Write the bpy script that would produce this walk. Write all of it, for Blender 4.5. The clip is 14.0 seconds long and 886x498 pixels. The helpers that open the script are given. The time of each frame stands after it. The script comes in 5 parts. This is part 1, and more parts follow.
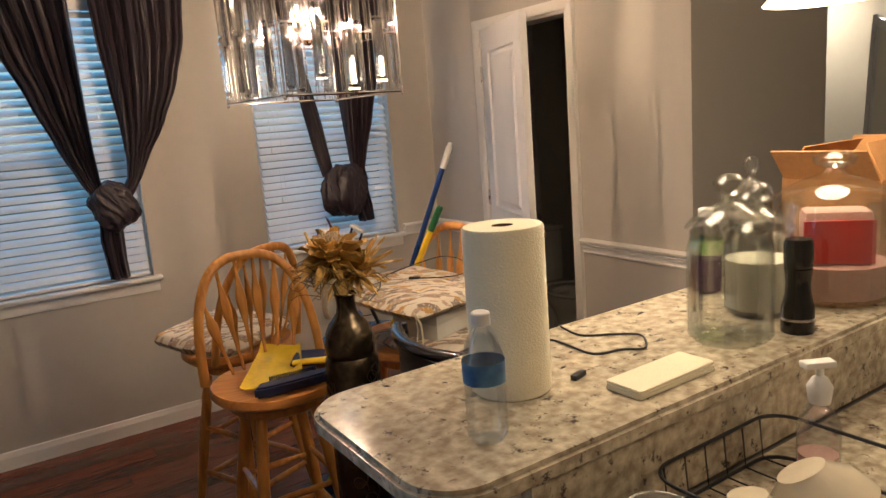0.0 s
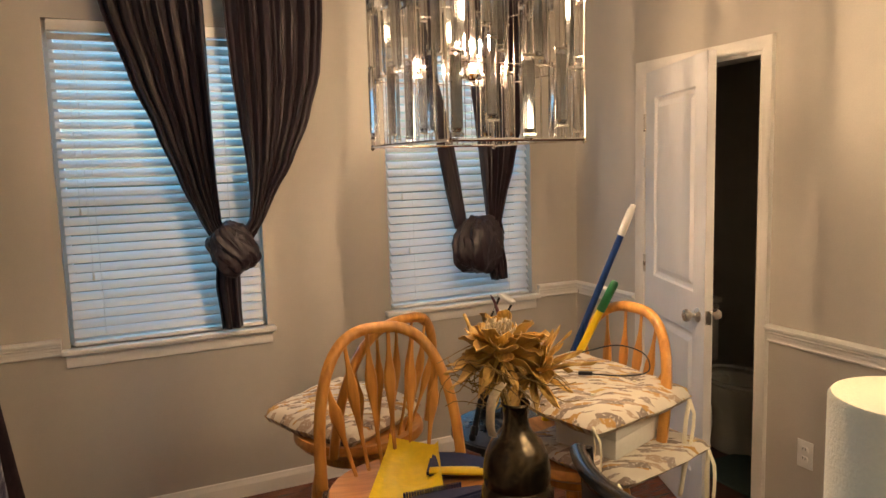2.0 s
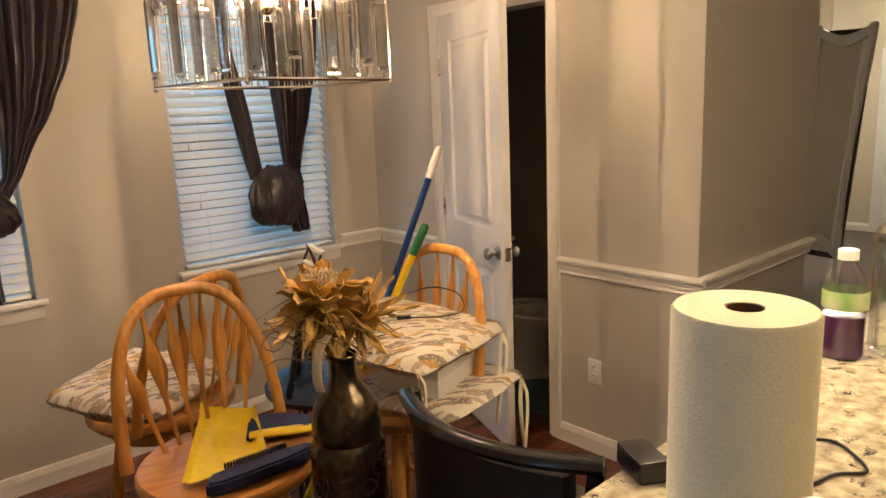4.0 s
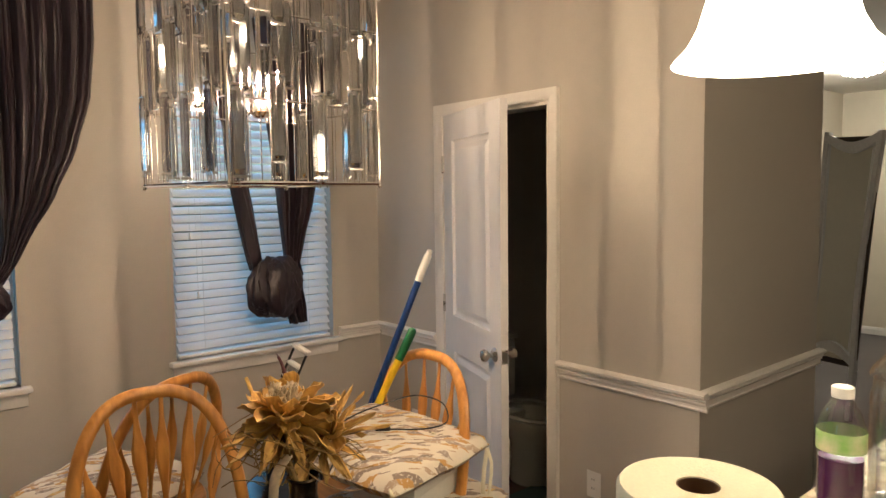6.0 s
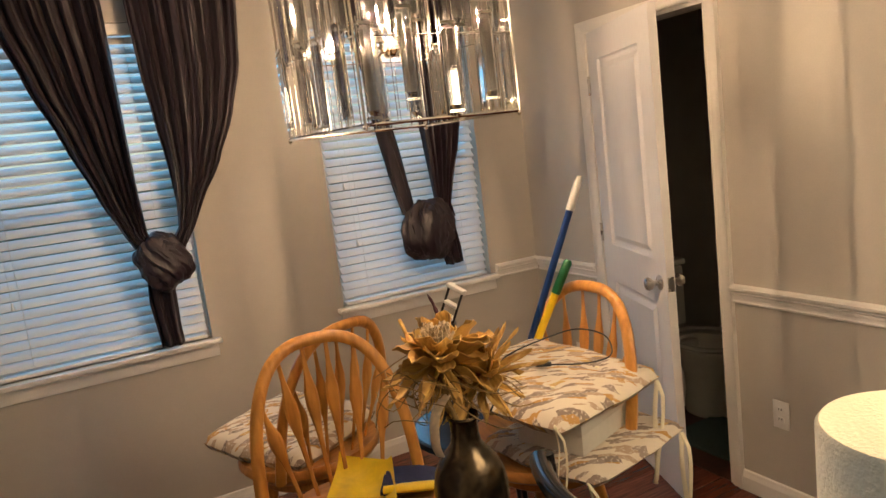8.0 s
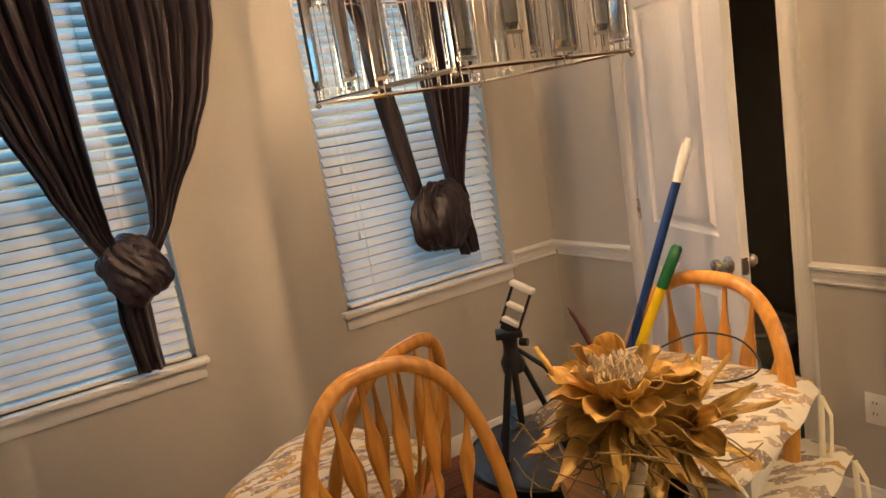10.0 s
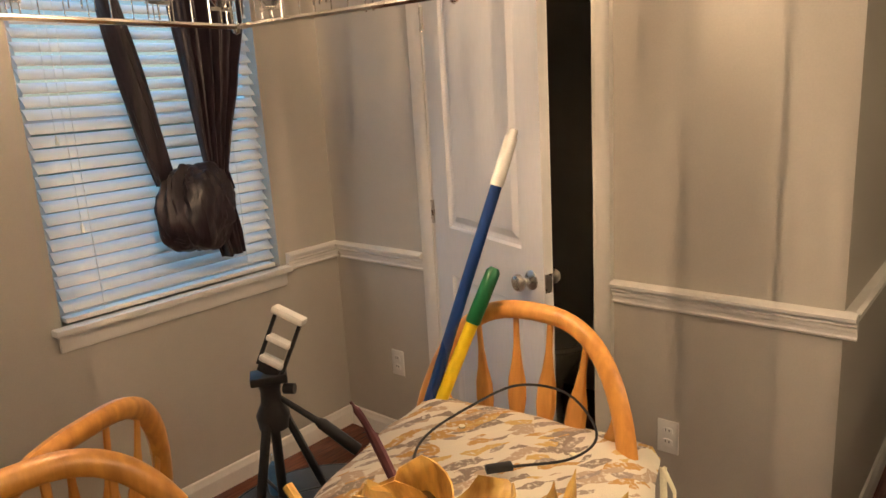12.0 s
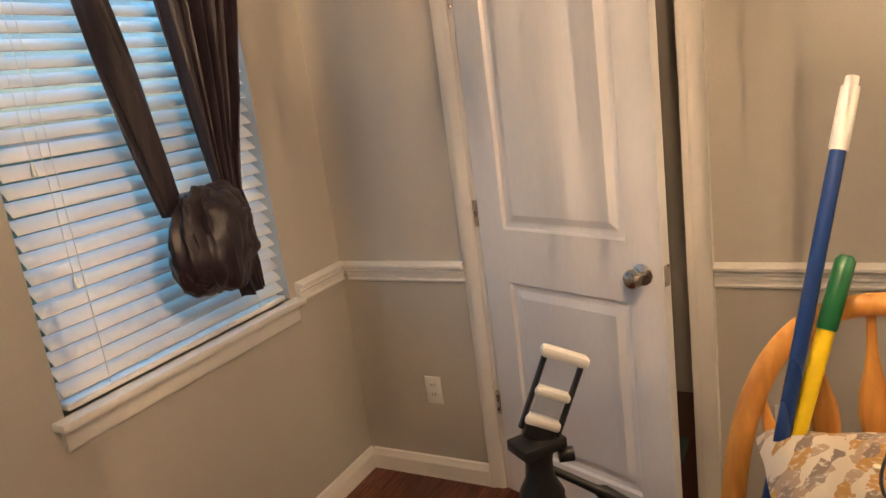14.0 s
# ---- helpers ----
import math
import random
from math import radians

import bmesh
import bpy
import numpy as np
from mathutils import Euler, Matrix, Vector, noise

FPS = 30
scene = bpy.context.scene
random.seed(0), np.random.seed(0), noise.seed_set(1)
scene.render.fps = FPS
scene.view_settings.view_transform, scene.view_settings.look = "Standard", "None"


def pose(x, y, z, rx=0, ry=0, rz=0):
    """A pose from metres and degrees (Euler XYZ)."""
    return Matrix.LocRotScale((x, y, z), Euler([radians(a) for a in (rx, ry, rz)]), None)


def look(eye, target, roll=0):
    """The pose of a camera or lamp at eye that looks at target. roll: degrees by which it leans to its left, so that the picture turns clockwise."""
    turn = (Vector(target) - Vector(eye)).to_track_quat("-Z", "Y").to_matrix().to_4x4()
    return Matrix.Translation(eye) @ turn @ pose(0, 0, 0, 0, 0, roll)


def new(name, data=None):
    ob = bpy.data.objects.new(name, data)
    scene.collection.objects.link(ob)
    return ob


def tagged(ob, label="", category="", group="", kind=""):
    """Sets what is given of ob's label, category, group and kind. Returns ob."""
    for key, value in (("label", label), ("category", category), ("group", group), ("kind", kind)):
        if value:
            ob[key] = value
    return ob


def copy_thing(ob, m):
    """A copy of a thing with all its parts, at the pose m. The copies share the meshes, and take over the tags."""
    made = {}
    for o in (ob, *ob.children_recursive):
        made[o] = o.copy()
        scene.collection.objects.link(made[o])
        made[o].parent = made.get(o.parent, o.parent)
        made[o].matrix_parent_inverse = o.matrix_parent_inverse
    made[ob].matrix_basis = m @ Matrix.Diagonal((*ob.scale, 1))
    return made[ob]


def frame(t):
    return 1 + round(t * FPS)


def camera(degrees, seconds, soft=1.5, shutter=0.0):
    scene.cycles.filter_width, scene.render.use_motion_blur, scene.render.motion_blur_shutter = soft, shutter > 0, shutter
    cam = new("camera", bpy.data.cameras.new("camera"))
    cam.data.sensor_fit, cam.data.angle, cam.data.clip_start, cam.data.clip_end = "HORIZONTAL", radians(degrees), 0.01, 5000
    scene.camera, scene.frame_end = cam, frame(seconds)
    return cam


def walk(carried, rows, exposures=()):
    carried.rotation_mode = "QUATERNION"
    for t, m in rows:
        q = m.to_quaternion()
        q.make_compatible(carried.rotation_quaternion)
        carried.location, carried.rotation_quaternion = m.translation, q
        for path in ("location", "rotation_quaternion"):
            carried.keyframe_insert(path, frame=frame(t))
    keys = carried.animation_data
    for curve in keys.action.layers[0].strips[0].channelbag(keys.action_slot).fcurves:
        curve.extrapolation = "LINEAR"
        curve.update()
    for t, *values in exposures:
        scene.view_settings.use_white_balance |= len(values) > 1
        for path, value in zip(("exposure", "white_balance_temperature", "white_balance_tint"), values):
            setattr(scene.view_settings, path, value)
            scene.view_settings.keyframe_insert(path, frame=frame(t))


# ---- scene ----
cam = camera(64.9, 14.0)
PATH = [
    (0, (-2.522, -3.971, 1.563), (-1.463, -2.314, 1.194), -4.5),
    (0.5, (-2.543, -3.739, 1.571), (-1.82, -1.899, 1.264), -1.0),
    (1, (-2.524, -3.586, 1.57), (-1.999, -1.682, 1.257), 2.5),
    (1.5, (-2.425, -3.531, 1.593), (-1.979, -1.6, 1.325), -0.4),
    (1.9, (-2.452, -3.473, 1.596), (-1.654, -1.655, 1.351), -0.6),
    (2, (-2.462, -3.44, 1.603), (-1.633, -1.635, 1.368), -1.7),
    (2.5, (-2.51, -3.362, 1.593), (-1.611, -1.598, 1.311), -3.7),
    (3, (-2.496, -3.354, 1.585), (-1.291, -1.804, 1.202), -2.8),
    (3.2, (-2.487, -3.357, 1.582), (-1.194, -1.887, 1.172), -2.7),
    (5.3, (-2.44, -3.349, 1.59), (-1.19, -1.818, 1.284), -0.9),
    (5.5, (-2.418, -3.356, 1.606), (-1.254, -1.745, 1.377), -1.3),
    (6, (-2.367, -3.364, 1.634), (-1.072, -1.847, 1.481), -0.7),
    (6.5, (-2.318, -3.364, 1.632), (-1.021, -1.851, 1.466), -4.2),
    (7, (-2.302, -3.354, 1.613), (-1.131, -1.756, 1.342), -4.7),
    (7.5, (-2.31, -3.349, 1.604), (-1.368, -1.612, 1.299), -5.4),
    (7.7, (-2.302, -3.346, 1.612), (-1.407, -1.583, 1.311), -6.9),
    (9.8, (-2.335, -2.795, 1.596), (-1.279, -1.132, 1.249), -8.4),
    (10, (-2.334, -2.755, 1.596), (-1.318, -1.071, 1.234), -9.2),
    (10.5, (-2.287, -2.63, 1.589), (-1.358, -0.9, 1.208), -8.6),
    (11, (-2.155, -2.513, 1.571), (-1.012, -0.915, 1.197), -3.7),
    (11.5, (-2.045, -2.416, 1.549), (-0.67, -1.026, 1.129), -3.5),
    (12, (-2.024, -2.405, 1.545), (-0.554, -1.126, 1.094), -3.5),
    (12.5, (-2.076, -2.315, 1.534), (-0.564, -1.092, 1.068), -3.7),
    (13, (-2.19, -2.117, 1.53), (-0.555, -1.073, 1.046), -3.9),
    (13.5, (-2.224, -1.916, 1.516), (-0.557, -0.925, 1.028), -5.0),
    (14, (-2.132, -1.638, 1.537), (-0.429, -0.702, 1.064), -7.7),
]
EXPOSURES = [(0, -0.32, 6000, 12), (1.0, -0.10, 6300, 10), (2.0, -0.14, 6750, 11), (3.0, -0.06, 6800, 10), (5.5, -0.16, 6100, 8), (6.5, -0.28, 5800, 7), (7.5, -0.20, 6250, 10), (10.0, -0.20, 7100, 13), (11.5, -0.19, 6550, 10), (12.8, -0.12, 6500, 10), (13.5, -0.19, 6600, 11), (14.0, -0.05, 6700, 12)]
walk(cam, [(t, look(eye, target, roll)) for t, eye, target, roll in PATH], EXPOSURES)

# ---------------------------------------------------------------- world and light
world = bpy.data.worlds.new("world")
scene.world = world
world.use_nodes = True
_nt = world.node_tree
_sky = _nt.nodes.new("ShaderNodeTexSky")
_sky.sky_type = "NISHITA"
_sky.sun_disc = False
_sky.sun_elevation, _sky.sun_rotation = radians(28), radians(150)
_nt.links.new(_sky.outputs[0], _nt.nodes["Background"].inputs[0])
_nt.nodes["Background"].inputs[1].default_value = 0.13

sun_data = bpy.data.lights.new("sun", "SUN")
sun_data.energy, sun_data.angle, sun_data.color = 1.2, radians(6), (1.0, 0.95, 0.88)
sun = new("sun", sun_data)
sun.matrix_world = look((6, -10, 8), (0, 0, 0))

# skylight that falls through the window and patio door openings
for place, aim, sx, sz, watts in (((-2.32, 0.45, 1.72), (-2.32, 0, 1.45), 0.95, 1.9, 23), ((-0.766, 0.45, 1.72), (-0.766, 0, 1.45), 0.95, 1.9, 23), ((-3.6, -2.05, 1.4), (-3.0, -2.05, 1.1), 1.8, 1.9, 30)):
    sky_data = bpy.data.lights.new("window_daylight", "AREA")
    sky_data.shape, sky_data.size, sky_data.size_y = "RECTANGLE", sx, sz
    sky_data.energy, sky_data.color = watts, (0.15, 0.58, 1.0)
    new("window_daylight", sky_data).matrix_world = look(place, aim)

LAMP = (1.0, 0.66, 0.40)
BULB_POWER, PENDANT_POWER, FOYER_POWER, KITCHEN_FILL_POWER = 28000.0, 22.0, 420.0, 68.0


# ---------------------------------------------------------------- materials
def material(name, base, rough=0.5, metal=0.0, grain=0.0, scale=40.0, bump=0.0, stretch=(1, 1, 1), second=None, spot=0.5, big=0.0, spec=0.5, per_object=0.0):
    """A principled material with noise at two scales, from object space in metres."""
    m = bpy.data.materials.new(name)
    m.use_nodes = True
    t = m.node_tree
    n, l = t.nodes, t.links
    p = n["Principled BSDF"]
    p.inputs["Roughness"].default_value, p.inputs["Metallic"].default_value = rough, metal
    p.inputs["Specular IOR Level"].default_value = spec
    co = n.new("ShaderNodeTexCoord")
    mp = n.new("ShaderNodeMapping")
    mp.inputs["Scale"].default_value = stretch
    l.new(co.outputs["Object"], mp.inputs[0])
    fine = n.new("ShaderNodeTexNoise")
    fine.inputs["Scale"].default_value, fine.inputs["Detail"].default_value = scale, 5
    l.new(mp.outputs[0], fine.inputs["Vector"])
    wide = n.new("ShaderNodeTexNoise")
    wide.inputs["Scale"].default_value, wide.inputs["Detail"].default_value = scale / 9, 3
    l.new(mp.outputs[0], wide.inputs["Vector"])
    c2 = second or tuple(max(0, c * (1 - grain)) for c in base)
    ramp = n.new("ShaderNodeValToRGB")
    ramp.color_ramp.elements[0].position, ramp.color_ramp.elements[1].position = spot - 0.17, spot + 0.17
    ramp.color_ramp.elements[0].color, ramp.color_ramp.elements[1].color = (*c2, 1), (*base, 1)
    l.new(fine.outputs[0], ramp.inputs[0])
    mix = n.new("ShaderNodeMix")
    mix.data_type, mix.blend_type = "RGBA", "MULTIPLY"
    mix.inputs["Factor"].default_value = 1.0
    tone = n.new("ShaderNodeMapRange")
    tone.inputs["To Min"].default_value, tone.inputs["To Max"].default_value = 1 - big, 1 + big
    l.new(wide.outputs[0], tone.inputs["Value"])
    l.new(ramp.outputs[0], mix.inputs["A"])
    l.new(tone.outputs[0], mix.inputs["B"])
    out = mix.outputs["Result"]
    if per_object:
        info = n.new("ShaderNodeObjectInfo")
        vary = n.new("ShaderNodeMapRange")
        vary.inputs["To Min"].default_value, vary.inputs["To Max"].default_value = 1 - per_object, 1 + per_object
        l.new(info.outputs["Random"], vary.inputs["Value"])
        mix2 = n.new("ShaderNodeMix")
        mix2.data_type, mix2.blend_type = "RGBA", "MULTIPLY"
        mix2.inputs["Factor"].default_value = 1.0
        l.new(out, mix2.inputs["A"])
        l.new(vary.outputs[0], mix2.inputs["B"])
        out = mix2.outputs["Result"]
    l.new(out, p.inputs["Base Color"])
    rr = n.new("ShaderNodeMapRange")
    rr.inputs["To Min"].default_value, rr.inputs["To Max"].default_value = max(0.02, rough - 0.08), min(1, rough + 0.08)
    l.new(wide.outputs[0], rr.inputs["Value"])
    l.new(rr.outputs[0], p.inputs["Roughness"])
    if bump:
        b = n.new("ShaderNodeBump")
        b.inputs["Strength"].default_value, b.inputs["Distance"].default_value = 1.0, bump
        l.new(fine.outputs[0], b.inputs["Height"])
        l.new(b.outputs[0], p.inputs["Normal"])
    return m


def plain(name, base, rough=0.5, metal=0.0, transmission=0.0, alpha=1.0, emit=None, power=0.0, ior=1.45):
    m = bpy.data.materials.new(name)
    m.use_nodes = True
    p = m.node_tree.nodes["Principled BSDF"]
    p.inputs["Base Color"].default_value = (*base, 1)
    p.inputs["Roughness"].default_value, p.inputs["Metallic"].default_value = rough, metal
    p.inputs["Transmission Weight"].default_value, p.inputs["IOR"].default_value = transmission, ior
    p.inputs["Alpha"].default_value = alpha
    if emit:
        p.inputs["Emission Color"].default_value = (*emit, 1)
        p.inputs["Emission Strength"].default_value = power
    return m


def clear(name, tint, through_share, rough=0.03, most=0.55):
    """Thin clear glass or plastic: part straight through, part gloss."""
    m = bpy.data.materials.new(name)
    m.use_nodes = True
    t = m.node_tree
    n, l = t.nodes, t.links
    n.remove(n["Principled BSDF"])
    a = n.new("ShaderNodeBsdfTransparent")
    a.inputs[0].default_value = (*tint, 1)
    g = n.new("ShaderNodeBsdfGlossy")
    g.inputs["Roughness"].default_value = rough
    fr = n.new("ShaderNodeFresnel")
    fr.inputs["IOR"].default_value = 1.5
    mr = n.new("ShaderNodeMapRange")
    mr.inputs["To Min"].default_value, mr.inputs["To Max"].default_value = 1 - through_share, most
    l.new(fr.outputs[0], mr.inputs["Value"])
    mx = n.new("ShaderNodeMixShader")
    l.new(mr.outputs[0], mx.inputs[0])
    l.new(a.outputs[0], mx.inputs[1])
    l.new(g.outputs[0], mx.inputs[2])
    l.new(mx.outputs[0], n["Material Output"].inputs[0])
    return m


def granite_material():
    m = material("granite", (0.64, 0.57, 0.43), 0.12, scale=42, second=(0.30, 0.25, 0.18), spot=0.52, big=0.3)
    t = m.node_tree
    n, l = t.nodes, t.links
    p = n["Principled BSDF"]
    old = p.inputs["Base Color"].links[0].from_socket
    co = n.new("ShaderNodeTexCoord")
    dark = n.new("ShaderNodeTexNoise")
    dark.inputs["Scale"].default_value, dark.inputs["Detail"].default_value, dark.inputs["Roughness"].default_value = 34, 8, 0.75
    l.new(co.outputs["Object"], dark.inputs["Vector"])
    ramp = n.new("ShaderNodeValToRGB")
    ramp.color_ramp.elements[0].position, ramp.color_ramp.elements[1].position = 0.57, 0.63
    l.new(dark.outputs[0], ramp.inputs[0])
    mix = n.new("ShaderNodeMix")
    mix.data_type = "RGBA"
    l.new(ramp.outputs[0], mix.inputs["Factor"])
    l.new(old, mix.inputs["A"])
    mix.inputs["B"].default_value = (0.06, 0.05, 0.05, 1)
    l.new(mix.outputs["Result"], p.inputs["Base Color"])
    return m


def crushed_velvet(name, c_dark, c_light, scale=26):
    """Crushed velvet: long ragged streaks of silver pile on a dark ground."""
    m = material(name, c_light, 0.42, scale=scale * 3.0, second=c_dark, spot=0.53, stretch=(1.0, 1.0, 0.26), big=1.1, bump=0.009)
    m.node_tree.nodes["Principled BSDF"].inputs["Sheen Weight"].default_value = 0.5
    return m


def stripes_material():
    """Printed cushion cloth: short brush strokes of tan, grey and mustard in rows on cream."""
    m = bpy.data.materials.new("cushion_cloth")
    m.use_nodes = True
    t = m.node_tree
    n, l = t.nodes, t.links
    p = n["Principled BSDF"]
    p.inputs["Roughness"].default_value = 0.85
    co = n.new("ShaderNodeTexCoord")
    wave = n.new("ShaderNodeTexNoise")
    wave.inputs["Scale"].default_value, wave.inputs["Detail"].default_value = 55, 4
    l.new(co.outputs["Object"], wave.inputs["Vector"])
    push = n.new("ShaderNodeVectorMath")
    push.operation = "MULTIPLY_ADD"
    l.new(wave.outputs["Color"], push.inputs[0])
    push.inputs[1].default_value = (0.012, 0.010, 0.010)
    l.new(co.outputs["Object"], push.inputs[2])
    mp = n.new("ShaderNodeMapping")
    mp.inputs["Scale"].default_value = (23, 80, 23)
    turn = n.new("ShaderNodeVectorRotate")
    turn.rotation_type = "Z_AXIS"
    turn.inputs["Angle"].default_value = radians(35)
    l.new(push.outputs[0], turn.inputs["Vector"])
    l.new(turn.outputs[0], mp.inputs[0])
    cell = n.new("ShaderNodeTexVoronoi")
    cell.inputs["Scale"].default_value = 1.0
    cell.inputs["Randomness"].default_value = 0.8
    l.new(mp.outputs[0], cell.inputs["Vector"])
    sep = n.new("ShaderNodeSeparateColor")
    l.new(cell.outputs["Color"], sep.inputs[0])
    ramp = n.new("ShaderNodeValToRGB")
    ramp.color_ramp.interpolation = "CONSTANT"
    els = ramp.color_ramp.elements
    els[0].position, els[0].color = 0.0, (0.72, 0.65, 0.54, 1)
    els[1].position, els[1].color = 0.42, (0.27, 0.21, 0.17, 1)
    for at, c in ((0.56, (0.47, 0.35, 0.25, 1)), (0.70, (0.52, 0.29, 0.09, 1)), (0.78, (0.74, 0.67, 0.55, 1)), (0.86, (0.34, 0.27, 0.23, 1)), (0.95, (0.60, 0.40, 0.14, 1))):
        e = els.new(at)
        e.color = c
    l.new(sep.outputs[0], ramp.inputs[0])
    fray = n.new("ShaderNodeTexNoise")
    fray.inputs["Scale"].default_value, fray.inputs["Detail"].default_value = 130, 4
    l.new(co.outputs["Object"], fray.inputs["Vector"])
    keep = n.new("ShaderNodeMapRange")
    keep.inputs["From Min"].default_value, keep.inputs["From Max"].default_value = 0.54, 0.70
    l.new(fray.outputs[0], keep.inputs["Value"])
    mix = n.new("ShaderNodeMix")
    mix.data_type = "RGBA"
    l.new(keep.outputs[0], mix.inputs["Factor"])
    l.new(ramp.outputs[0], mix.inputs["A"])
    mix.inputs["B"].default_value = (0.72, 0.65, 0.54, 1)
    l.new(mix.outputs["Result"], p.inputs["Base Color"])
    w = n.new("ShaderNodeTexNoise")
    w.inputs["Scale"].default_value = 500
    l.new(co.outputs["Object"], w.inputs["Vector"])
    bp = n.new("ShaderNodeBump")
    bp.inputs["Distance"].default_value = 0.0012
    l.new(w.outputs[0], bp.inputs["Height"])
    l.new(bp.outputs[0], p.inputs["Normal"])
    return m


M_WALL = material("wall_paint", (0.47, 0.435, 0.38), 0.55, grain=0.04, scale=160, bump=0.0004, big=0.04)
M_FOYER = material("foyer_paint", (0.60, 0.54, 0.43), 0.6, grain=0.04, scale=140, bump=0.0004, big=0.04)
M_CEIL = material("ceiling_paint", (0.74, 0.72, 0.68), 0.85, grain=0.06, scale=220, bump=0.001, big=0.03)
M_TRIM = material("white_trim_paint", (0.76, 0.73, 0.68), 0.35, grain=0.03, scale=60, bump=0.0002, big=0.04)
M_DOOR = material("door_paint", (0.72, 0.71, 0.71), 0.38, grain=0.04, scale=90, bump=0.0003, stretch=(1, 1, 0.2), big=0.04)
M_PLANK = material("dark_red_wood_floor", (0.165, 0.050, 0.028), 0.24, scale=60, second=(0.075, 0.024, 0.016), stretch=(0.12, 1.6, 1), big=0.3, bump=0.0003, per_object=0.25)
M_GAP = plain("floor_gap", (0.02, 0.01, 0.008), 0.8)
M_CARPET = material("grey_carpet", (0.17, 0.155, 0.15), 0.95, grain=0.4, scale=300, bump=0.004, big=0.12)
M_TILE = material("bath_floor", (0.10, 0.035, 0.022), 0.4, grain=0.3, scale=40, big=0.2)
M_OAK = material("honey_oak", (0.70, 0.335, 0.078), 0.3, scale=34, second=(0.48, 0.205, 0.046), stretch=(1.6, 1.6, 0.16), big=0.14, bump=0.0004, per_object=0.06)
M_OAKD = material("honey_oak_seat", (0.66, 0.305, 0.078), 0.3, scale=30, second=(0.46, 0.19, 0.046), stretch=(0.2, 1.8, 1.8), big=0.14, bump=0.0004)
M_CHROME = plain("polished_chrome", (0.80, 0.76, 0.70), 0.12, 1.0)
M_NICKEL = material("satin_nickel", (0.55, 0.51, 0.46), 0.28, 1.0, grain=0.1, scale=200)
M_STEEL = material("brushed_steel", (0.45, 0.44, 0.43), 0.3, 1.0, grain=0.2, scale=120, stretch=(1, 6, 1))
M_BLACK = material("black_plastic", (0.016, 0.016, 0.018), 0.4, grain=0.2, scale=200)
M_BLACKWOOD = material("black_lacquered_wood", (0.012, 0.011, 0.011), 0.18, grain=0.2, scale=80)
M_LEATHER = material("black_leather", (0.022, 0.019, 0.018), 0.42, grain=0.3, scale=260, bump=0.0015)
M_WHITE = material("white_plastic", (0.78, 0.76, 0.72), 0.4, grain=0.03, scale=90)
M_SLAT = material("white_blind_slat", (0.74, 0.72, 0.70), 0.42, grain=0.05, scale=50, stretch=(0.1, 1, 1), big=0.05, per_object=0.04)
M_CURTAIN = material("dark_plum_satin", (0.027, 0.015, 0.022), 0.44, scale=52, second=(0.009, 0.005, 0.008), stretch=(1.6, 1.6, 0.14), big=0.35, bump=0.0026)
M_CURTAIN.node_tree.nodes["Principled BSDF"].inputs["Sheen Weight"].default_value = 0.04
M_VELVET = crushed_velvet("silver_crushed_velvet", (0.035, 0.023, 0.036), (0.47, 0.40, 0.36))
M_BLUECLOTH = crushed_velvet("navy_crushed_velvet", (0.012, 0.012, 0.05), (0.035, 0.035, 0.12), 20)
M_PLUMVELVET = crushed_velvet("plum_crushed_velvet", (0.022, 0.014, 0.022), (0.24, 0.18, 0.18))
M_GRANITE = granite_material()
M_CLOTH = stripes_material()
M_BLUE = material("blue_metal_handle", (0.008, 0.036, 0.155), 0.3, grain=0.2, scale=90, stretch=(1, 1, 0.1))
M_YELLOW = material("yellow_plastic", (0.85, 0.60, 0.015), 0.38, grain=0.12, scale=50, big=0.08)
M_GREEN = material("green_plastic", (0.008, 0.12, 0.04), 0.4, grain=0.1, scale=60)
M_NAVY = material("navy_bristles", (0.012, 0.02, 0.09), 0.6, grain=0.4, scale=300, bump=0.003)
M_BRONZE = material("dark_bronze_glaze", (0.125, 0.095, 0.058), 0.25, 0.85, scale=46, second=(0.040, 0.031, 0.022), big=0.4, bump=0.0018)
M_BRONZELINE = material("raised_bronze_line", (0.16, 0.12, 0.07), 0.3, 0.8, grain=0.3, scale=60)
M_PETAL = material("dried_petal", (0.80, 0.52, 0.13), 0.5, scale=44, second=(0.40, 0.19, 0.045), spot=0.47, stretch=(2.2, 0.5, 1), big=0.4, bump=0.0015, per_object=0.3)
M_PETALP = material("pale_flower_heart", (0.72, 0.60, 0.42), 0.7, grain=0.25, scale=90, per_object=0.15)
M_STEM = material("dried_stem", (0.30, 0.19, 0.06), 0.7, grain=0.4, scale=60, per_object=0.3)
M_PURPLEST = material("purple_stem", (0.11, 0.03, 0.04), 0.7, grain=0.3, scale=60)
M_PAPER = material("paper_towel", (0.87, 0.80, 0.60), 0.9, grain=0.04, scale=260, bump=0.0012, big=0.03)
M_CARD = material("cardboard_tube", (0.16, 0.08, 0.035), 0.9, grain=0.2, scale=60)
M_CARTON = material("brown_carton", (0.52, 0.27, 0.10), 0.8, grain=0.12, scale=80)
M_BOX = material("white_box_card", (0.74, 0.72, 0.66), 0.6, grain=0.04, scale=60)
M_GLASS = clear("clear_glass", (0.97, 0.98, 0.96), 0.95, 0.03, 0.42)
M_PET = clear("clear_plastic", (0.95, 0.97, 0.98), 0.92, 0.08, 0.45)
M_PANE = clear("window_glass", (0.93, 0.97, 0.98), 0.96)
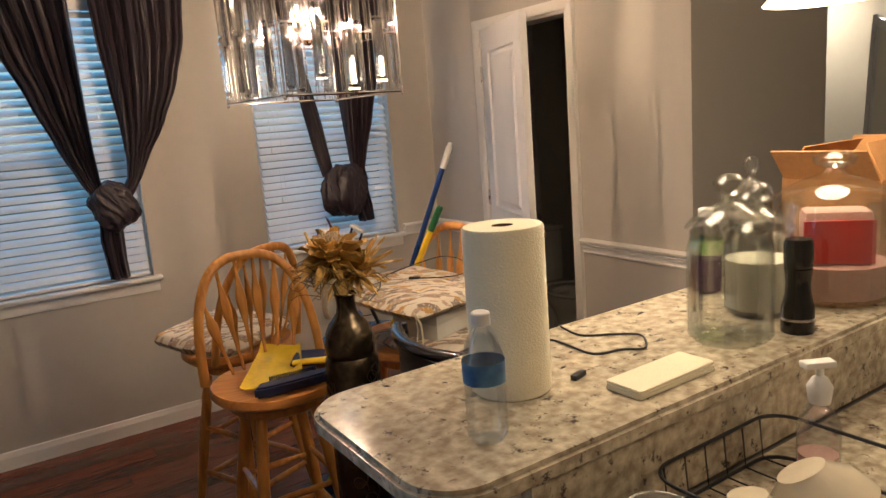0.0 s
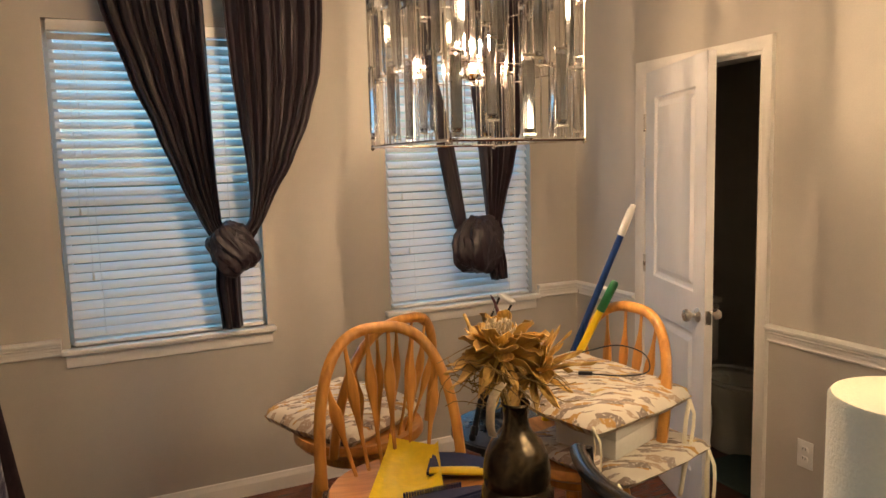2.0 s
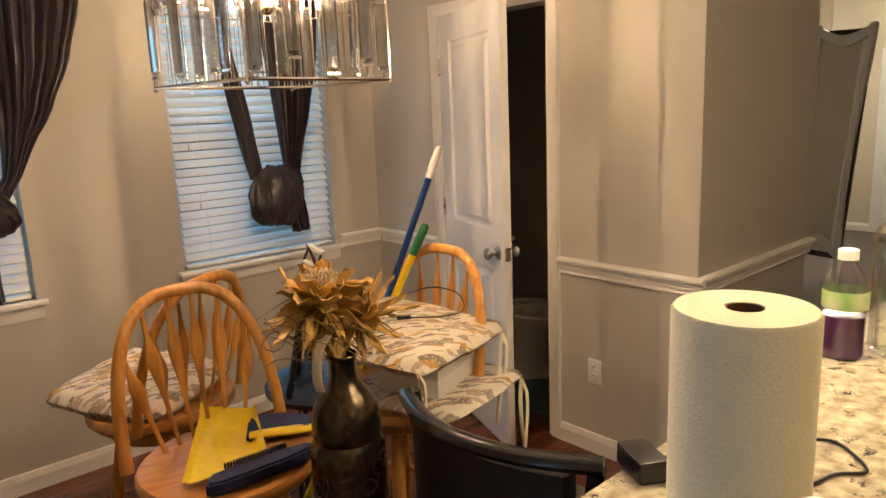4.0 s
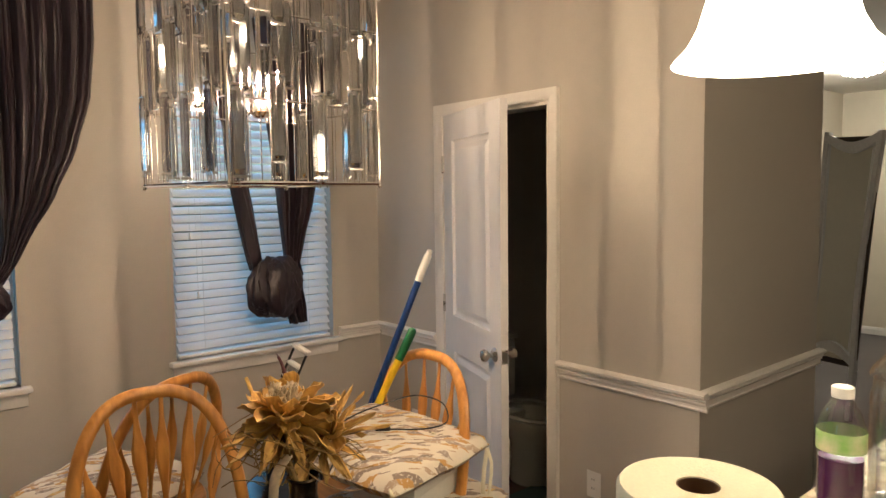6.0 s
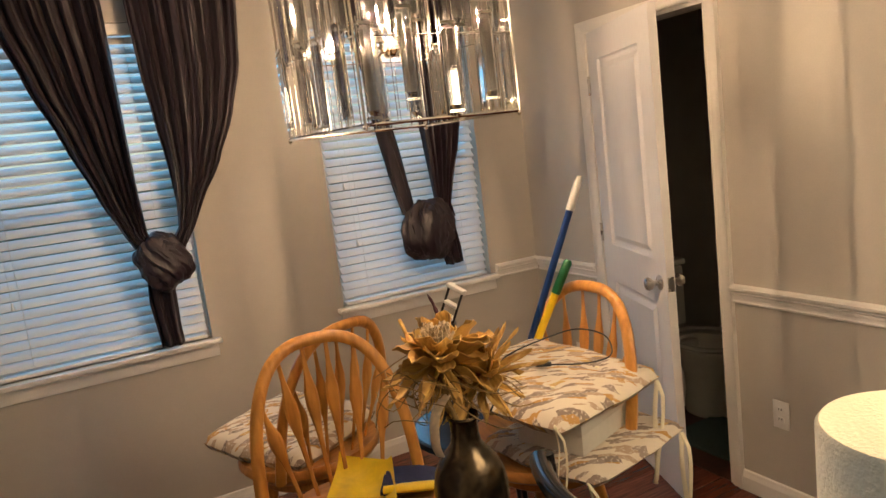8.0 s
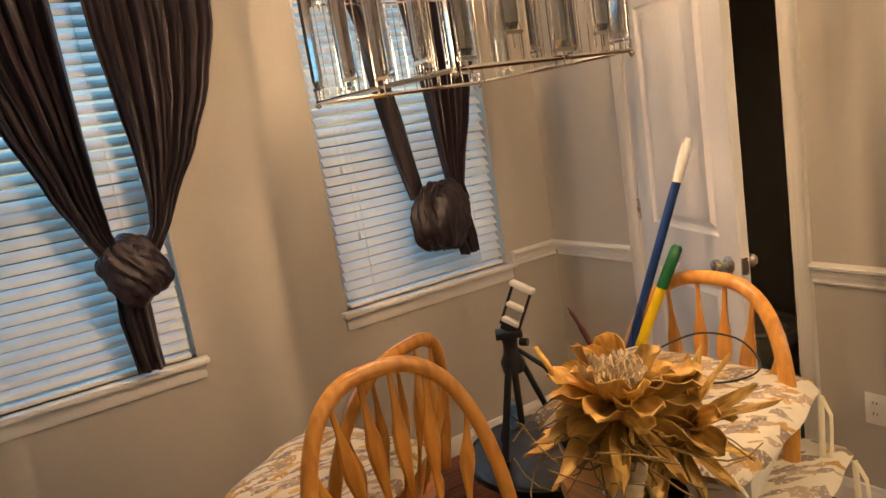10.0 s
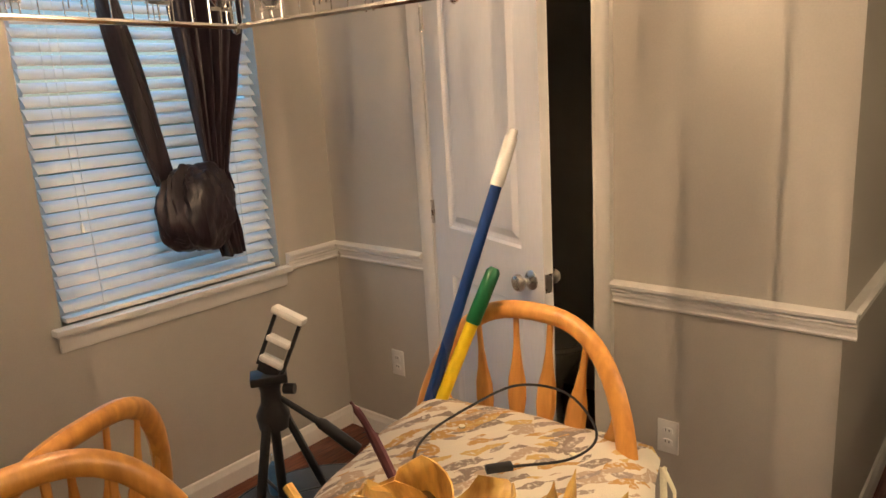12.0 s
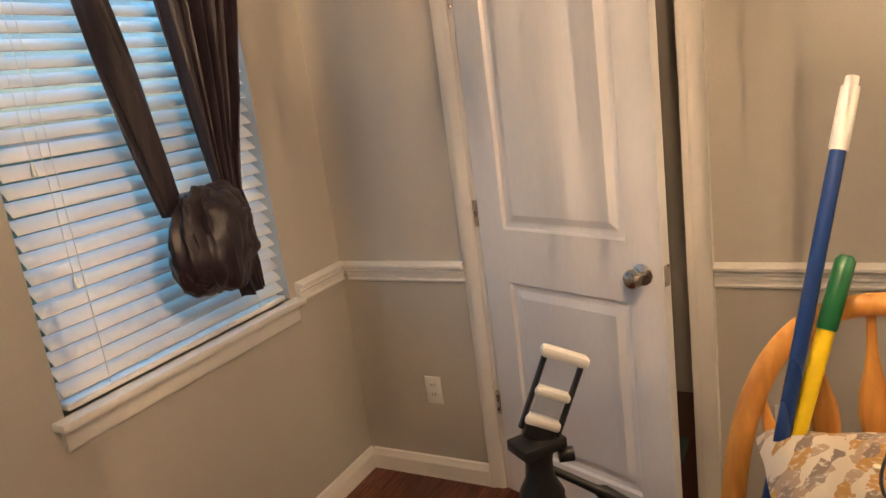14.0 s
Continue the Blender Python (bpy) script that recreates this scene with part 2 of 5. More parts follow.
M_CRYSTAL = clear("cut_crystal", (0.74, 0.74, 0.74), 0.56, 0.06, 0.80)
M_MIRROR = plain("mirror_glass", (0.86, 0.87, 0.86), 0.01, 1.0)
M_SUGAR = material("white_sugar", (0.82, 0.77, 0.66), 0.9, grain=0.08, scale=500, bump=0.001)
M_RED = material("red_print", (0.55, 0.03, 0.025), 0.45, grain=0.1, scale=40)
M_PINK = material("pink_salt", (0.66, 0.40, 0.34), 0.8, grain=0.25, scale=260, bump=0.001)
M_PURPLE = material("purple_drink", (0.13, 0.035, 0.13), 0.2, grain=0.2, scale=40)
M_LABELG = material("green_label", (0.28, 0.52, 0.14), 0.5, second=(0.62, 0.62, 0.42), scale=26, spot=0.5)
M_LABELB = material("blue_label", (0.035, 0.10, 0.24), 0.45, second=(0.10, 0.25, 0.42), scale=30)
M_CERAMIC = material("cream_ceramic", (0.68, 0.60, 0.45), 0.22, grain=0.06, scale=30)
M_TOILET = material("white_porcelain", (0.72, 0.70, 0.62), 0.15, grain=0.03, scale=20)
M_MAT = material("teal_bath_mat", (0.10, 0.16, 0.15), 0.95, grain=0.4, scale=200, bump=0.004)
M_TABLE = material("dark_grey_table_top", (0.060, 0.066, 0.075), 0.16, grain=0.15, scale=30, big=0.15)
M_CAB = material("dark_cabinet", (0.05, 0.032, 0.022), 0.4, grain=0.3, scale=50, stretch=(1, 1, 0.15))
M_DARKWOOD = material("dark_brown_wood", (0.035, 0.018, 0.012), 0.35, grain=0.3, scale=50)
M_GREYWOOD = material("silver_white_frame", (0.62, 0.62, 0.63), 0.35, grain=0.1, scale=70)
M_BULB = plain("lit_filament", (1, 0.9, 0.75), 0.3, emit=LAMP, power=BULB_POWER)
M_KITCHEN_FILL = plain("lit_frosted_dome", (0.9, 0.86, 0.78), 0.4, emit=(1.0, 0.74, 0.47), power=KITCHEN_FILL_POWER)
M_SHADE = plain("lit_white_glass_shade", (0.9, 0.86, 0.78), 0.35, emit=(1.0, 0.78, 0.52), power=PENDANT_POWER)
M_FLUSH = plain("lit_crystal_drop", (0.9, 0.88, 0.8), 0.2, emit=(1.0, 0.88, 0.70), power=FOYER_POWER)
M_GRASS = material("lawn", (0.06, 0.10, 0.03), 0.9, grain=0.4, scale=8, big=0.2)


# ---------------------------------------------------------------- mesh helpers
def empty(name, m, label, category, group="", kind=""):
    ob = new(name)
    ob.matrix_world = m if isinstance(m, Matrix) else Matrix.Translation(m)
    return tagged(ob, label, category, group, kind)


def part(name, bm, mat, parent=None, label="", smooth=True, m=None):
    me = bpy.data.meshes.new(name)
    bm.normal_update()
    bm.to_mesh(me)
    bm.free()
    me.materials.append(mat)
    if smooth:
        me.shade_smooth()
        me.set_sharp_from_angle(angle=radians(38))
    ob = new(name, me)
    if parent is not None:
        ob.parent = parent
    if m is not None:
        ob.matrix_basis = m
    if label:
        ob["label"] = label
    return ob


def again(ob, m, parent=None):
    """Another object on the same mesh."""
    o = new(ob.name, ob.data)
    o.parent = parent if parent is not None else ob.parent
    o.matrix_basis = m
    return o


def box(x0, x1, y0, y1, z0, z1, bevel=0.0, bm=None):
    bm = bm or bmesh.new()
    made = bmesh.ops.create_cube(bm, size=1.0)["verts"]
    for v in made:
        v.co = Vector(((x0 + x1) / 2 + v.co.x * (x1 - x0), (y0 + y1) / 2 + v.co.y * (y1 - y0), (z0 + z1) / 2 + v.co.z * (z1 - z0)))
    if bevel:
        es = list({e for v in made for e in v.link_edges})
        bmesh.ops.bevel(bm, geom=es, offset=bevel, segments=2, affect="EDGES", profile=0.5)
    return bm


def lathe(profile, seg=32, bm=None, centre=(0, 0), wobble=0.0):
    """A body of revolution from (radius, height) pairs; a radius of 0 closes it."""
    bm = bm or bmesh.new()
    rings = []
    for r, z in profile:
        if r < 1e-6:
            rings.append([bm.verts.new((centre[0], centre[1], z))])
        else:
            rings.append([bm.verts.new((centre[0] + r * math.cos(2 * math.pi * i / seg), centre[1] + r * math.sin(2 * math.pi * i / seg), z)) for i in range(seg)])
    for a, b in zip(rings, rings[1:]):
        for i in range(seg):
            j = (i + 1) % seg
            if len(a) == 1 and len(b) > 1:
                bm.faces.new((a[0], b[j], b[i]))
            elif len(b) == 1 and len(a) > 1:
                bm.faces.new((a[i], a[j], b[0]))
            elif len(a) > 1:
                bm.faces.new((a[i], a[j], b[j], b[i]))
    bmesh.ops.recalc_face_normals(bm, faces=bm.faces)
    return bm


def tube(points, radii, seg=10, bm=None, flat=1.0, up=(0, 0, 1)):
    """A tube along points; radii is one number or one for each point; flat squeezes it along the up side."""
    bm = bm or bmesh.new()
    pts = [Vector(p) for p in points]
    rad = radii if isinstance(radii, (list, tuple)) else [radii] * len(pts)
    rings = []
    side = None
    for i, p in enumerate(pts):
        d = (pts[min(i + 1, len(pts) - 1)] - pts[max(i - 1, 0)]).normalized()
        u = Vector(up)
        if side is None:
            s = d.cross(u)
            if s.length < 1e-3:
                s = d.cross(Vector((1, 0.2, 0)))
        else:
            s = side - d * side.dot(d)
        s.normalize()
        side = s
        w = s.cross(d).normalized()
        rings.append([bm.verts.new(p + rad[i] * (math.cos(2 * math.pi * k / seg) * s + flat * math.sin(2 * math.pi * k / seg) * w)) for k in range(seg)])
    for a, b in zip(rings, rings[1:]):
        for k in range(seg):
            bm.faces.new((a[k], a[(k + 1) % seg], b[(k + 1) % seg], b[k]))
    bm.faces.new(rings[0][::-1])
    bm.faces.new(rings[-1])
    bmesh.ops.recalc_face_normals(bm, faces=bm.faces)
    return bm


def prism(outline, z0, z1, bevel=0.0):
    """An upright prism over a plan outline."""
    bm = bmesh.new()
    lo = [bm.verts.new((x, y, z0)) for x, y in outline]
    hi = [bm.verts.new((x, y, z1)) for x, y in outline]
    n = len(outline)
    bm.faces.new(lo[::-1])
    top = bm.faces.new(hi)
    for i in range(n):
        bm.faces.new((lo[i], lo[(i + 1) % n], hi[(i + 1) % n], hi[i]))
    bmesh.ops.recalc_face_normals(bm, faces=bm.faces)
    if bevel:
        bmesh.ops.bevel(bm, geom=[e for e in bm.edges if abs(e.verts[0].co.z - e.verts[1].co.z) < 1e-6], offset=bevel, segments=2, affect="EDGES")
    return bm


def rounded(x0, x1, y0, y1, r, corners=(1, 1, 1, 1), n=6):
    """Plan outline of a rectangle; corners (x0y0, x1y0, x1y1, x0y1) are rounded where 1."""
    out = []
    for k, (cx, cy, a) in enumerate(((x0, y0, 180), (x1, y0, 270), (x1, y1, 0), (x0, y1, 90))):
        if not corners[k]:
            out.append((cx, cy))
            continue
        ox, oy = cx + (r if k in (0, 3) else -r), cy + (r if k in (0, 1) else -r)
        out += [(ox + r * math.cos(radians(a + 90 * i / n)), oy + r * math.sin(radians(a + 90 * i / n))) for i in range(n + 1)]
    return out


def sweep_profile(profile, p0, p1, out_dir):
    """A moulding: profile of (out from the wall, height) swept along the wall from p0 to p1."""
    bm = bmesh.new()
    o = Vector((*out_dir, 0))
    a = [bm.verts.new(Vector((*p0, 0)) + o * d + Vector((0, 0, z))) for d, z in profile]
    b = [bm.verts.new(Vector((*p1, 0)) + o * d + Vector((0, 0, z))) for d, z in profile]
    n = len(profile)
    for i in range(n):
        bm.faces.new((a[i], a[(i + 1) % n], b[(i + 1) % n], b[i]))
    bm.faces.new(a)
    bm.faces.new(b[::-1])
    bmesh.ops.recalc_face_normals(bm, faces=bm.faces)
    return bm


def structure(ob, label, category):
    return tagged(ob, label, category, kind="structure")


# ---------------------------------------------------------------- the room's shell
CEIL = 2.74
WEST, SOUTH, EAST = -3.05, -6.2, 6.4
WINDOWS = ((-2.712, -1.848), (-1.197, -0.317))
W_LO, W_HI = 0.85, 2.275
DOOR_N, DOOR_S, DOOR_H = -0.602, -1.322, 2.043
HALL, HALL_E = -2.05, 1.04


def wall(name, boxes, label, mat=None):
    bm = bmesh.new()
    for b in boxes:
        box(*b, bm=bm)
    return structure(part(name, bm, mat or M_WALL, smooth=False), label, "wall")


(a0, a1), (b0, b1) = WINDOWS
wall("wall_north", [(WEST - 0.14, a0, 0, 0.14, 0, CEIL), (a0, a1, 0, 0.14, 0, W_LO), (a0, a1, 0, 0.14, W_HI, CEIL), (a1, b0, 0, 0.14, 0, CEIL),
                    (b0, b1, 0, 0.14, 0, W_LO), (b0, b1, 0, 0.14, W_HI, CEIL), (b1, 0.12, 0, 0.14, 0, CEIL)], "warm grey painted wall with two window openings")
wall("wall_east", [(0, 0.12, DOOR_N, 0, 0, CEIL), (0, 0.12, DOOR_S, DOOR_N, DOOR_H, CEIL), (0, 0.12, HALL, DOOR_S, 0, CEIL)], "warm grey painted wall with a doorway")
wall("wall_hall", [(0.12, HALL_E, HALL, HALL + 0.12, 0, CEIL)], "warm grey painted wall that ends at the hall")
PD_S, PD_N, PD_H = -2.95, -1.15, 2.05
wall("wall_west", [(WEST - 0.14, WEST, PD_N, 0, 0, CEIL), (WEST - 0.14, WEST, PD_S, PD_N, PD_H, CEIL), (WEST - 0.14, WEST, SOUTH, PD_S, 0, CEIL)], "warm grey painted wall with a patio door opening")
wall("wall_south", [(WEST - 0.14, EAST + 0.14, SOUTH - 0.14, SOUTH, 0, CEIL)], "plain warm grey wall behind the kitchen")
wall("wall_far_east", [(EAST, EAST + 0.14, SOUTH, 1.0, 0, CEIL)], "cream painted foyer wall", M_FOYER)
wall("wall_bath_north", [(0.12, HALL_E, 0, 0.12, 0, CEIL)], "powder room wall in shade")
wall("wall_bath_east", [(HALL_E - 0.12, HALL_E, HALL + 0.12, 0, 0, CEIL)], "wall between powder room and foyer")
wall("wall_foyer_north", [(HALL_E, EAST, -0.2, -0.06, 0, CEIL)], "cream painted foyer wall", M_FOYER)
structure(part("ceiling", box(WEST - 0.14, EAST + 0.14, SOUTH - 0.14, 1.0, CEIL, CEIL + 0.1), M_CEIL, smooth=False), "flat white painted ceiling", "ceiling")
structure(part("ground", box(-400, 400, -400, 400, -0.32, -0.30), M_GRASS, smooth=False), "lawn outside the windows", "ground")

# mouldings
BASE = ((0, 0), (0.016, 0), (0.016, 0.062), (0.011, 0.076), (0.008, 0.088), (0, 0.092))
RAIL = ((0, 0.8232), (0.01, 0.8232), (0.013, 0.8301), (0.009, 0.8346), (0.009, 0.846), (0.017, 0.8506), (0.017, 0.8597), (0.024, 0.8673), (0.02, 0.8719), (0.02, 0.8764), (0.036, 0.8825), (0.036, 0.8916), (0.024, 0.8977), (0, 0.9))


def run(name, profile, p0, p1, out_dir, label):
    structure(part(name, sweep_profile(profile, p0, p1, out_dir), M_TRIM, smooth=False), label, "moulding")


run("baseboard_north", BASE, (WEST, 0), (0, 0), (0, -1), "white baseboard under the windows")
run("baseboard_east", BASE, (0, -0.018), (0, DOOR_N + 0.057), (-1, 0), "short white baseboard beside the door casing")
run("baseboard_east_door", BASE, (0, DOOR_S - 0.057), (0, HALL - 0.016), (-1, 0), "white baseboard beside the doorway")
run("baseboard_hall", BASE, (0.002, HALL), (HALL_E + 0.016, HALL), (0, -1), "white baseboard along the hall wall")
run("baseboard_west", BASE, (WEST, -0.018), (WEST, PD_N), (1, 0), "white baseboard under the curtain")
run("baseboard_foyer", BASE, (EAST, SOUTH), (EAST, -0.2), (-1, 0), "white baseboard in the foyer")
run("chair_rail_north", RAIL, (WEST, 0), (a0 - 0.034, 0), (0, -1), "white moulded chair rail")
run("chair_rail_corner", RAIL, (b1 + 0.034, 0), (0, 0), (0, -1), "white moulded chair rail beside the window")
run("chair_rail_east", RAIL, (0, -0.036), (0, DOOR_N + 0.057), (-1, 0), "short white moulded chair rail")
run("chair_rail_east_door", RAIL, (0, DOOR_S - 0.057), (0, HALL - 0.034), (-1, 0), "white moulded chair rail beside the doorway")
run("chair_rail_hall", RAIL, (0.002, HALL), (HALL_E + 0.034, HALL), (0, -1), "white moulded chair rail along the hall wall")

# floors: joists under the boards, boards themselves last in the file
floor = structure(part("floor", box(WEST, HALL_E, SOUTH, 0, -0.2, -0.004), M_GAP, smooth=False), "dark red-brown laminate plank floor", "floor")
structure(part("floor_foyer", box(HALL_E, EAST, SOUTH, 0, -0.2, 0.006), M_CARPET, smooth=False), "dark grey foyer carpet", "carpet")
structure(part("floor_bath", box(0.0, HALL_E - 0.12, HALL + 0.12, 0, -0.003, 0.002), M_TILE, smooth=False), "dark powder room floor", "floor")


# windows: frame, sash, pane, stool and apron
def window(name, x0, x1):
    w = structure(empty(name, (0, 0, 0), "white double-hung window with a painted stool and apron", "window"), "", "window")
    bm = bmesh.new()
    for b in ((x0, x0 + 0.035, 0.06, 0.13, W_LO, W_HI), (x1 - 0.035, x1, 0.06, 0.13, W_LO, W_HI), (x0 + 0.035, x1 - 0.035, 0.06, 0.13, W_HI - 0.035, W_HI), (x0 + 0.035, x1 - 0.035, 0.06, 0.13, W_LO, W_LO + 0.04),
              (x0 + 0.035, x1 - 0.035, 0.08, 0.12, 1.50, 1.54)):
        box(*b, bm=bm)
    part("window_frame", bm, M_TRIM, w, smooth=False)
    for z0, z1, y in ((W_LO + 0.04, 1.50, 0.095), (1.54, W_HI - 0.035, 0.11)):
        p = part("pane", box(x0 + 0.035, x1 - 0.035, y, y + 0.004, z0, z1), M_PANE, w, smooth=False)
        p.visible_shadow = False
    part("window_sill", box(x0 - 0.036, x1 + 0.036, -0.045, 0.06, W_LO - 0.025, W_LO, 0.006), M_TRIM, w)
    part("apron", sweep_profile(((0, W_LO - 0.085), (0.012, W_LO - 0.085), (0.016, W_LO - 0.075), (0.016, W_LO - 0.03), (0.010, W_LO - 0.025), (0, W_LO - 0.025)), (x0 - 0.02, 0), (x1 + 0.02, 0), (0, -1)), M_TRIM, w)
    return w


window("window_1", a0, a1)
window("window_2", b0, b1)


# blinds
def slat_bm(width):
    bm = bmesh.new()
    rows = []
    for k in range(5):
        u = -0.025 + 0.0125 * k
        c = 0.0028 * (1 - (u / 0.025) ** 2)
        rows.append([[bm.verts.new((sx * width / 2, u, c + dz)) for sx in (-1, 1)] for dz in (-0.0014, 0.0014)])
    for r, q in zip(rows, rows[1:]):
        bm.faces.new((r[1][0], r[1][1], q[1][1], q[1][0]))
        bm.faces.new((r[0][1], r[0][0], q[0][0], q[0][1]))
        for s in (0, 1):
            bm.faces.new((r[0][s], r[1][s], q[1][s], q[0][s]))
    for r in (rows[0], rows[-1]):
        bm.faces.new((r[0][0], r[0][1], r[1][1], r[1][0]))
    bmesh.ops.recalc_face_normals(bm, faces=bm.faces)
    return bm


def blind(x0, x1, tilt=41):
    cx, w = (x0 + x1) / 2, x1 - x0 - 0.034
    b = empty("window_blind", (cx, 0.028, W_LO), "white two-inch slatted blind, lowered and tilted shut", "blind", "window blinds")
    part("headrail", box(-w / 2, w / 2, -0.026, 0.026, W_HI - W_LO - 0.05, W_HI - W_LO - 0.002, 0.004), M_WHITE, b)
    part("bottom_rail", box(-w / 2, w / 2, -0.024, 0.024, 0.004, 0.022, 0.004), M_WHITE, b)
    n = 32
    pitch = (W_HI - W_LO - 0.085) / n
    first = None
    for i in range(n):
        m = pose(0, 0, 0.044 + pitch * (i + 0.3), tilt + random.uniform(-1.5, 1.5), random.uniform(-0.15, 0.15), 0)
        if first is None:
            first = part("slat", slat_bm(w), M_SLAT, b, m=m)
        else:
            again(first, m)
    for x in (-w / 2 + 0.13, w / 2 - 0.13):
        part("ladder_cord", tube([(x, -0.022, 0.01), (x, -0.024, W_HI - W_LO - 0.05)], 0.0011, 6), M_WHITE, b)
    cord_x = -w / 2 + 0.07
    for k, drop in enumerate((0.62, 0.33)):
        part("pull_cord", tube([(cord_x + 0.03 * k, -0.032, drop), (cord_x + 0.03 * k, -0.030, W_HI - W_LO - 0.05)], 0.0010, 6), M_WHITE, b)
        part("tassel", lathe(((0, drop - 0.035), (0.007, drop - 0.032), (0.0055, drop - 0.01), (0.002, drop), (0, drop)), 10, centre=(cord_x + 0.03 * k, -0.032)), M_WHITE, b)
    return b


blind(a0, a1)
blind(b0, b1)

# doorway casing and jamb
trim = structure(empty("door_casing", (0, 0, 0), "white moulded door casing", "door casing"), "", "door casing")
CAS = ((0, 0), (0.008, 0), (0.014, 0.012), (0.012, 0.03), (0.018, 0.042), (0.019, 0.054), (0, 0.057))
for y, s in ((DOOR_N, 1), (DOOR_S, -1)):
    bm = bmesh.new()
    lo = [bm.verts.new((-d, y + s * w, 0)) for d, w in CAS]
    hi = [bm.verts.new((-d, y + s * w, DOOR_H + w)) for d, w in CAS]
    for i in range(len(CAS)):
        bm.faces.new((lo[i], lo[(i + 1) % len(CAS)], hi[(i + 1) % len(CAS)], hi[i]))
    bm.faces.new(lo)
    bm.faces.new(hi[::-1])
    bmesh.ops.recalc_face_normals(bm, faces=bm.faces)
    part("side_casing", bm, M_TRIM, trim)
bm = bmesh.new()
lo = [bm.verts.new((-d, DOOR_N + w, DOOR_H + w)) for d, w in CAS]
hi = [bm.verts.new((-d, DOOR_S - w, DOOR_H + w)) for d, w in CAS]
for i in range(len(CAS)):
    bm.faces.new((lo[i], lo[(i + 1) % len(CAS)], hi[(i + 1) % len(CAS)], hi[i]))
bmesh.ops.recalc_face_normals(bm, faces=bm.faces)
part("head_casing", bm, M_TRIM, trim)
bm = bmesh.new()
for b in ((-0.002, 0.122, DOOR_N - 0.016, DOOR_N + 0.001, 0, DOOR_H), (-0.002, 0.122, DOOR_S - 0.001, DOOR_S + 0.016, 0, DOOR_H), (-0.002, 0.122, DOOR_S + 0.016, DOOR_N - 0.016, DOOR_H - 0.016, DOOR_H + 0.001),
          (0.042, 0.055, DOOR_N - 0.028, DOOR_N - 0.016, 0, DOOR_H - 0.016), (0.042, 0.055, DOOR_S + 0.016, DOOR_S + 0.028, 0, DOOR_H - 0.016)):
    box(*b, bm=bm)
part("jamb", bm, M_TRIM, trim, smooth=False)


# the two-panel door, ajar
def panel_door(width, height, panels, thick=0.035):
    """Leaf from x=0 to width, faces at y=0 and -thick, with sunk and raised panels on both faces."""
    bm = bmesh.new()
    xs = [0, 0.115, width - 0.115, width]
    zs = [0]
    for z0, z1 in panels:
        zs += [z0, z1]
    zs.append(height)
    for side, y in ((1, 0.0), (-1, -thick)):
        for i in range(3):
            for j in range(len(zs) - 1):
                x0, x1, z0, z1 = xs[i], xs[i + 1], zs[j], zs[j + 1]
                if i == 1 and j % 2 == 1:
                    steps = ((0, 0), (0.008, -0.009), (0.018, -0.011), (0.026, -0.011), (0.050, -0.002))
                    rings = []
                    for inset, dy in steps:
                        rings.append([bm.verts.new((x, y + side * dy, z)) for x, z in ((x0 + inset, z0 + inset), (x1 - inset, z0 + inset), (x1 - inset, z1 - inset), (x0 + inset, z1 - inset))])
                    for r, q in zip(rings, rings[1:]):
                        for k in range(4):
                            bm.faces.new((r[k], r[(k + 1) % 4], q[(k + 1) % 4], q[k]))
                    bm.faces.new(rings[-1])
                else:
                    bm.faces.new([bm.verts.new(c) for c in ((x0, y, z0), (x1, y, z0), (x1, y, z1), (x0, y, z1))])
    for quad in (((0, 0, 0), (0, -thick, 0), (0, -thick, height), (0, 0, height)), ((width, 0, 0), (width, -thick, 0), (width, -thick, height), (width, 0, height)),
                 ((0, 0, height), (width, 0, height), (width, -thick, height), (0, -thick, height)), ((0, 0, 0), (width, 0, 0), (width, -thick, 0), (0, -thick, 0))):
        bm.faces.new([bm.verts.new(c) for c in quad])
    bmesh.ops.remove_doubles(bm, verts=bm.verts, dist=1e-5)
    bmesh.ops.recalc_face_normals(bm, faces=bm.faces)
    return bm


KNOB = ((0, -0.002), (0.032, 0), (0.032, 0.004), (0.026, 0.008), (0.012, 0.012), (0.010, 0.026), (0.016, 0.032), (0.026, 0.042), (0.028, 0.052), (0.024, 0.061), (0.012, 0.066), (0, 0.067))
door = structure(empty("door_1", pose(0.016, -0.639, 0.008, 0, 0, -111), "white two-panel interior door standing ajar", "door"), "", "door")
part("leaf", panel_door(0.70, 2.03, ((0.20, 0.835), (1.02, 1.90))), M_DOOR, door, smooth=False)
part("door_knob", lathe(KNOB, 24), M_NICKEL, door, "satin nickel round knob", m=pose(0.635, -0.035, 0.928, 90, 0, 0))
part("door_knob", lathe(KNOB, 24), M_NICKEL, door, "satin nickel round knob", m=pose(0.635, 0, 0.928, -90, 0, 0))
part("latch_plate", box(0.6995, 0.7015, -0.030, -0.005, 0.898, 0.958), M_NICKEL, door, "brass-toned latch plate")
for z in (0.359, 1.069, 1.784):
    bm = lathe(((0, z - 0.045), (0.007, z - 0.045), (0.007, z + 0.045), (0, z + 0.045)), 10, centre=(-0.004, -0.040))
    box(0.0, 0.003, -0.036, -0.004, z - 0.045, z + 0.045, bm=bm)
    part("hinge", bm, M_NICKEL, door, "satin nickel butt hinge")


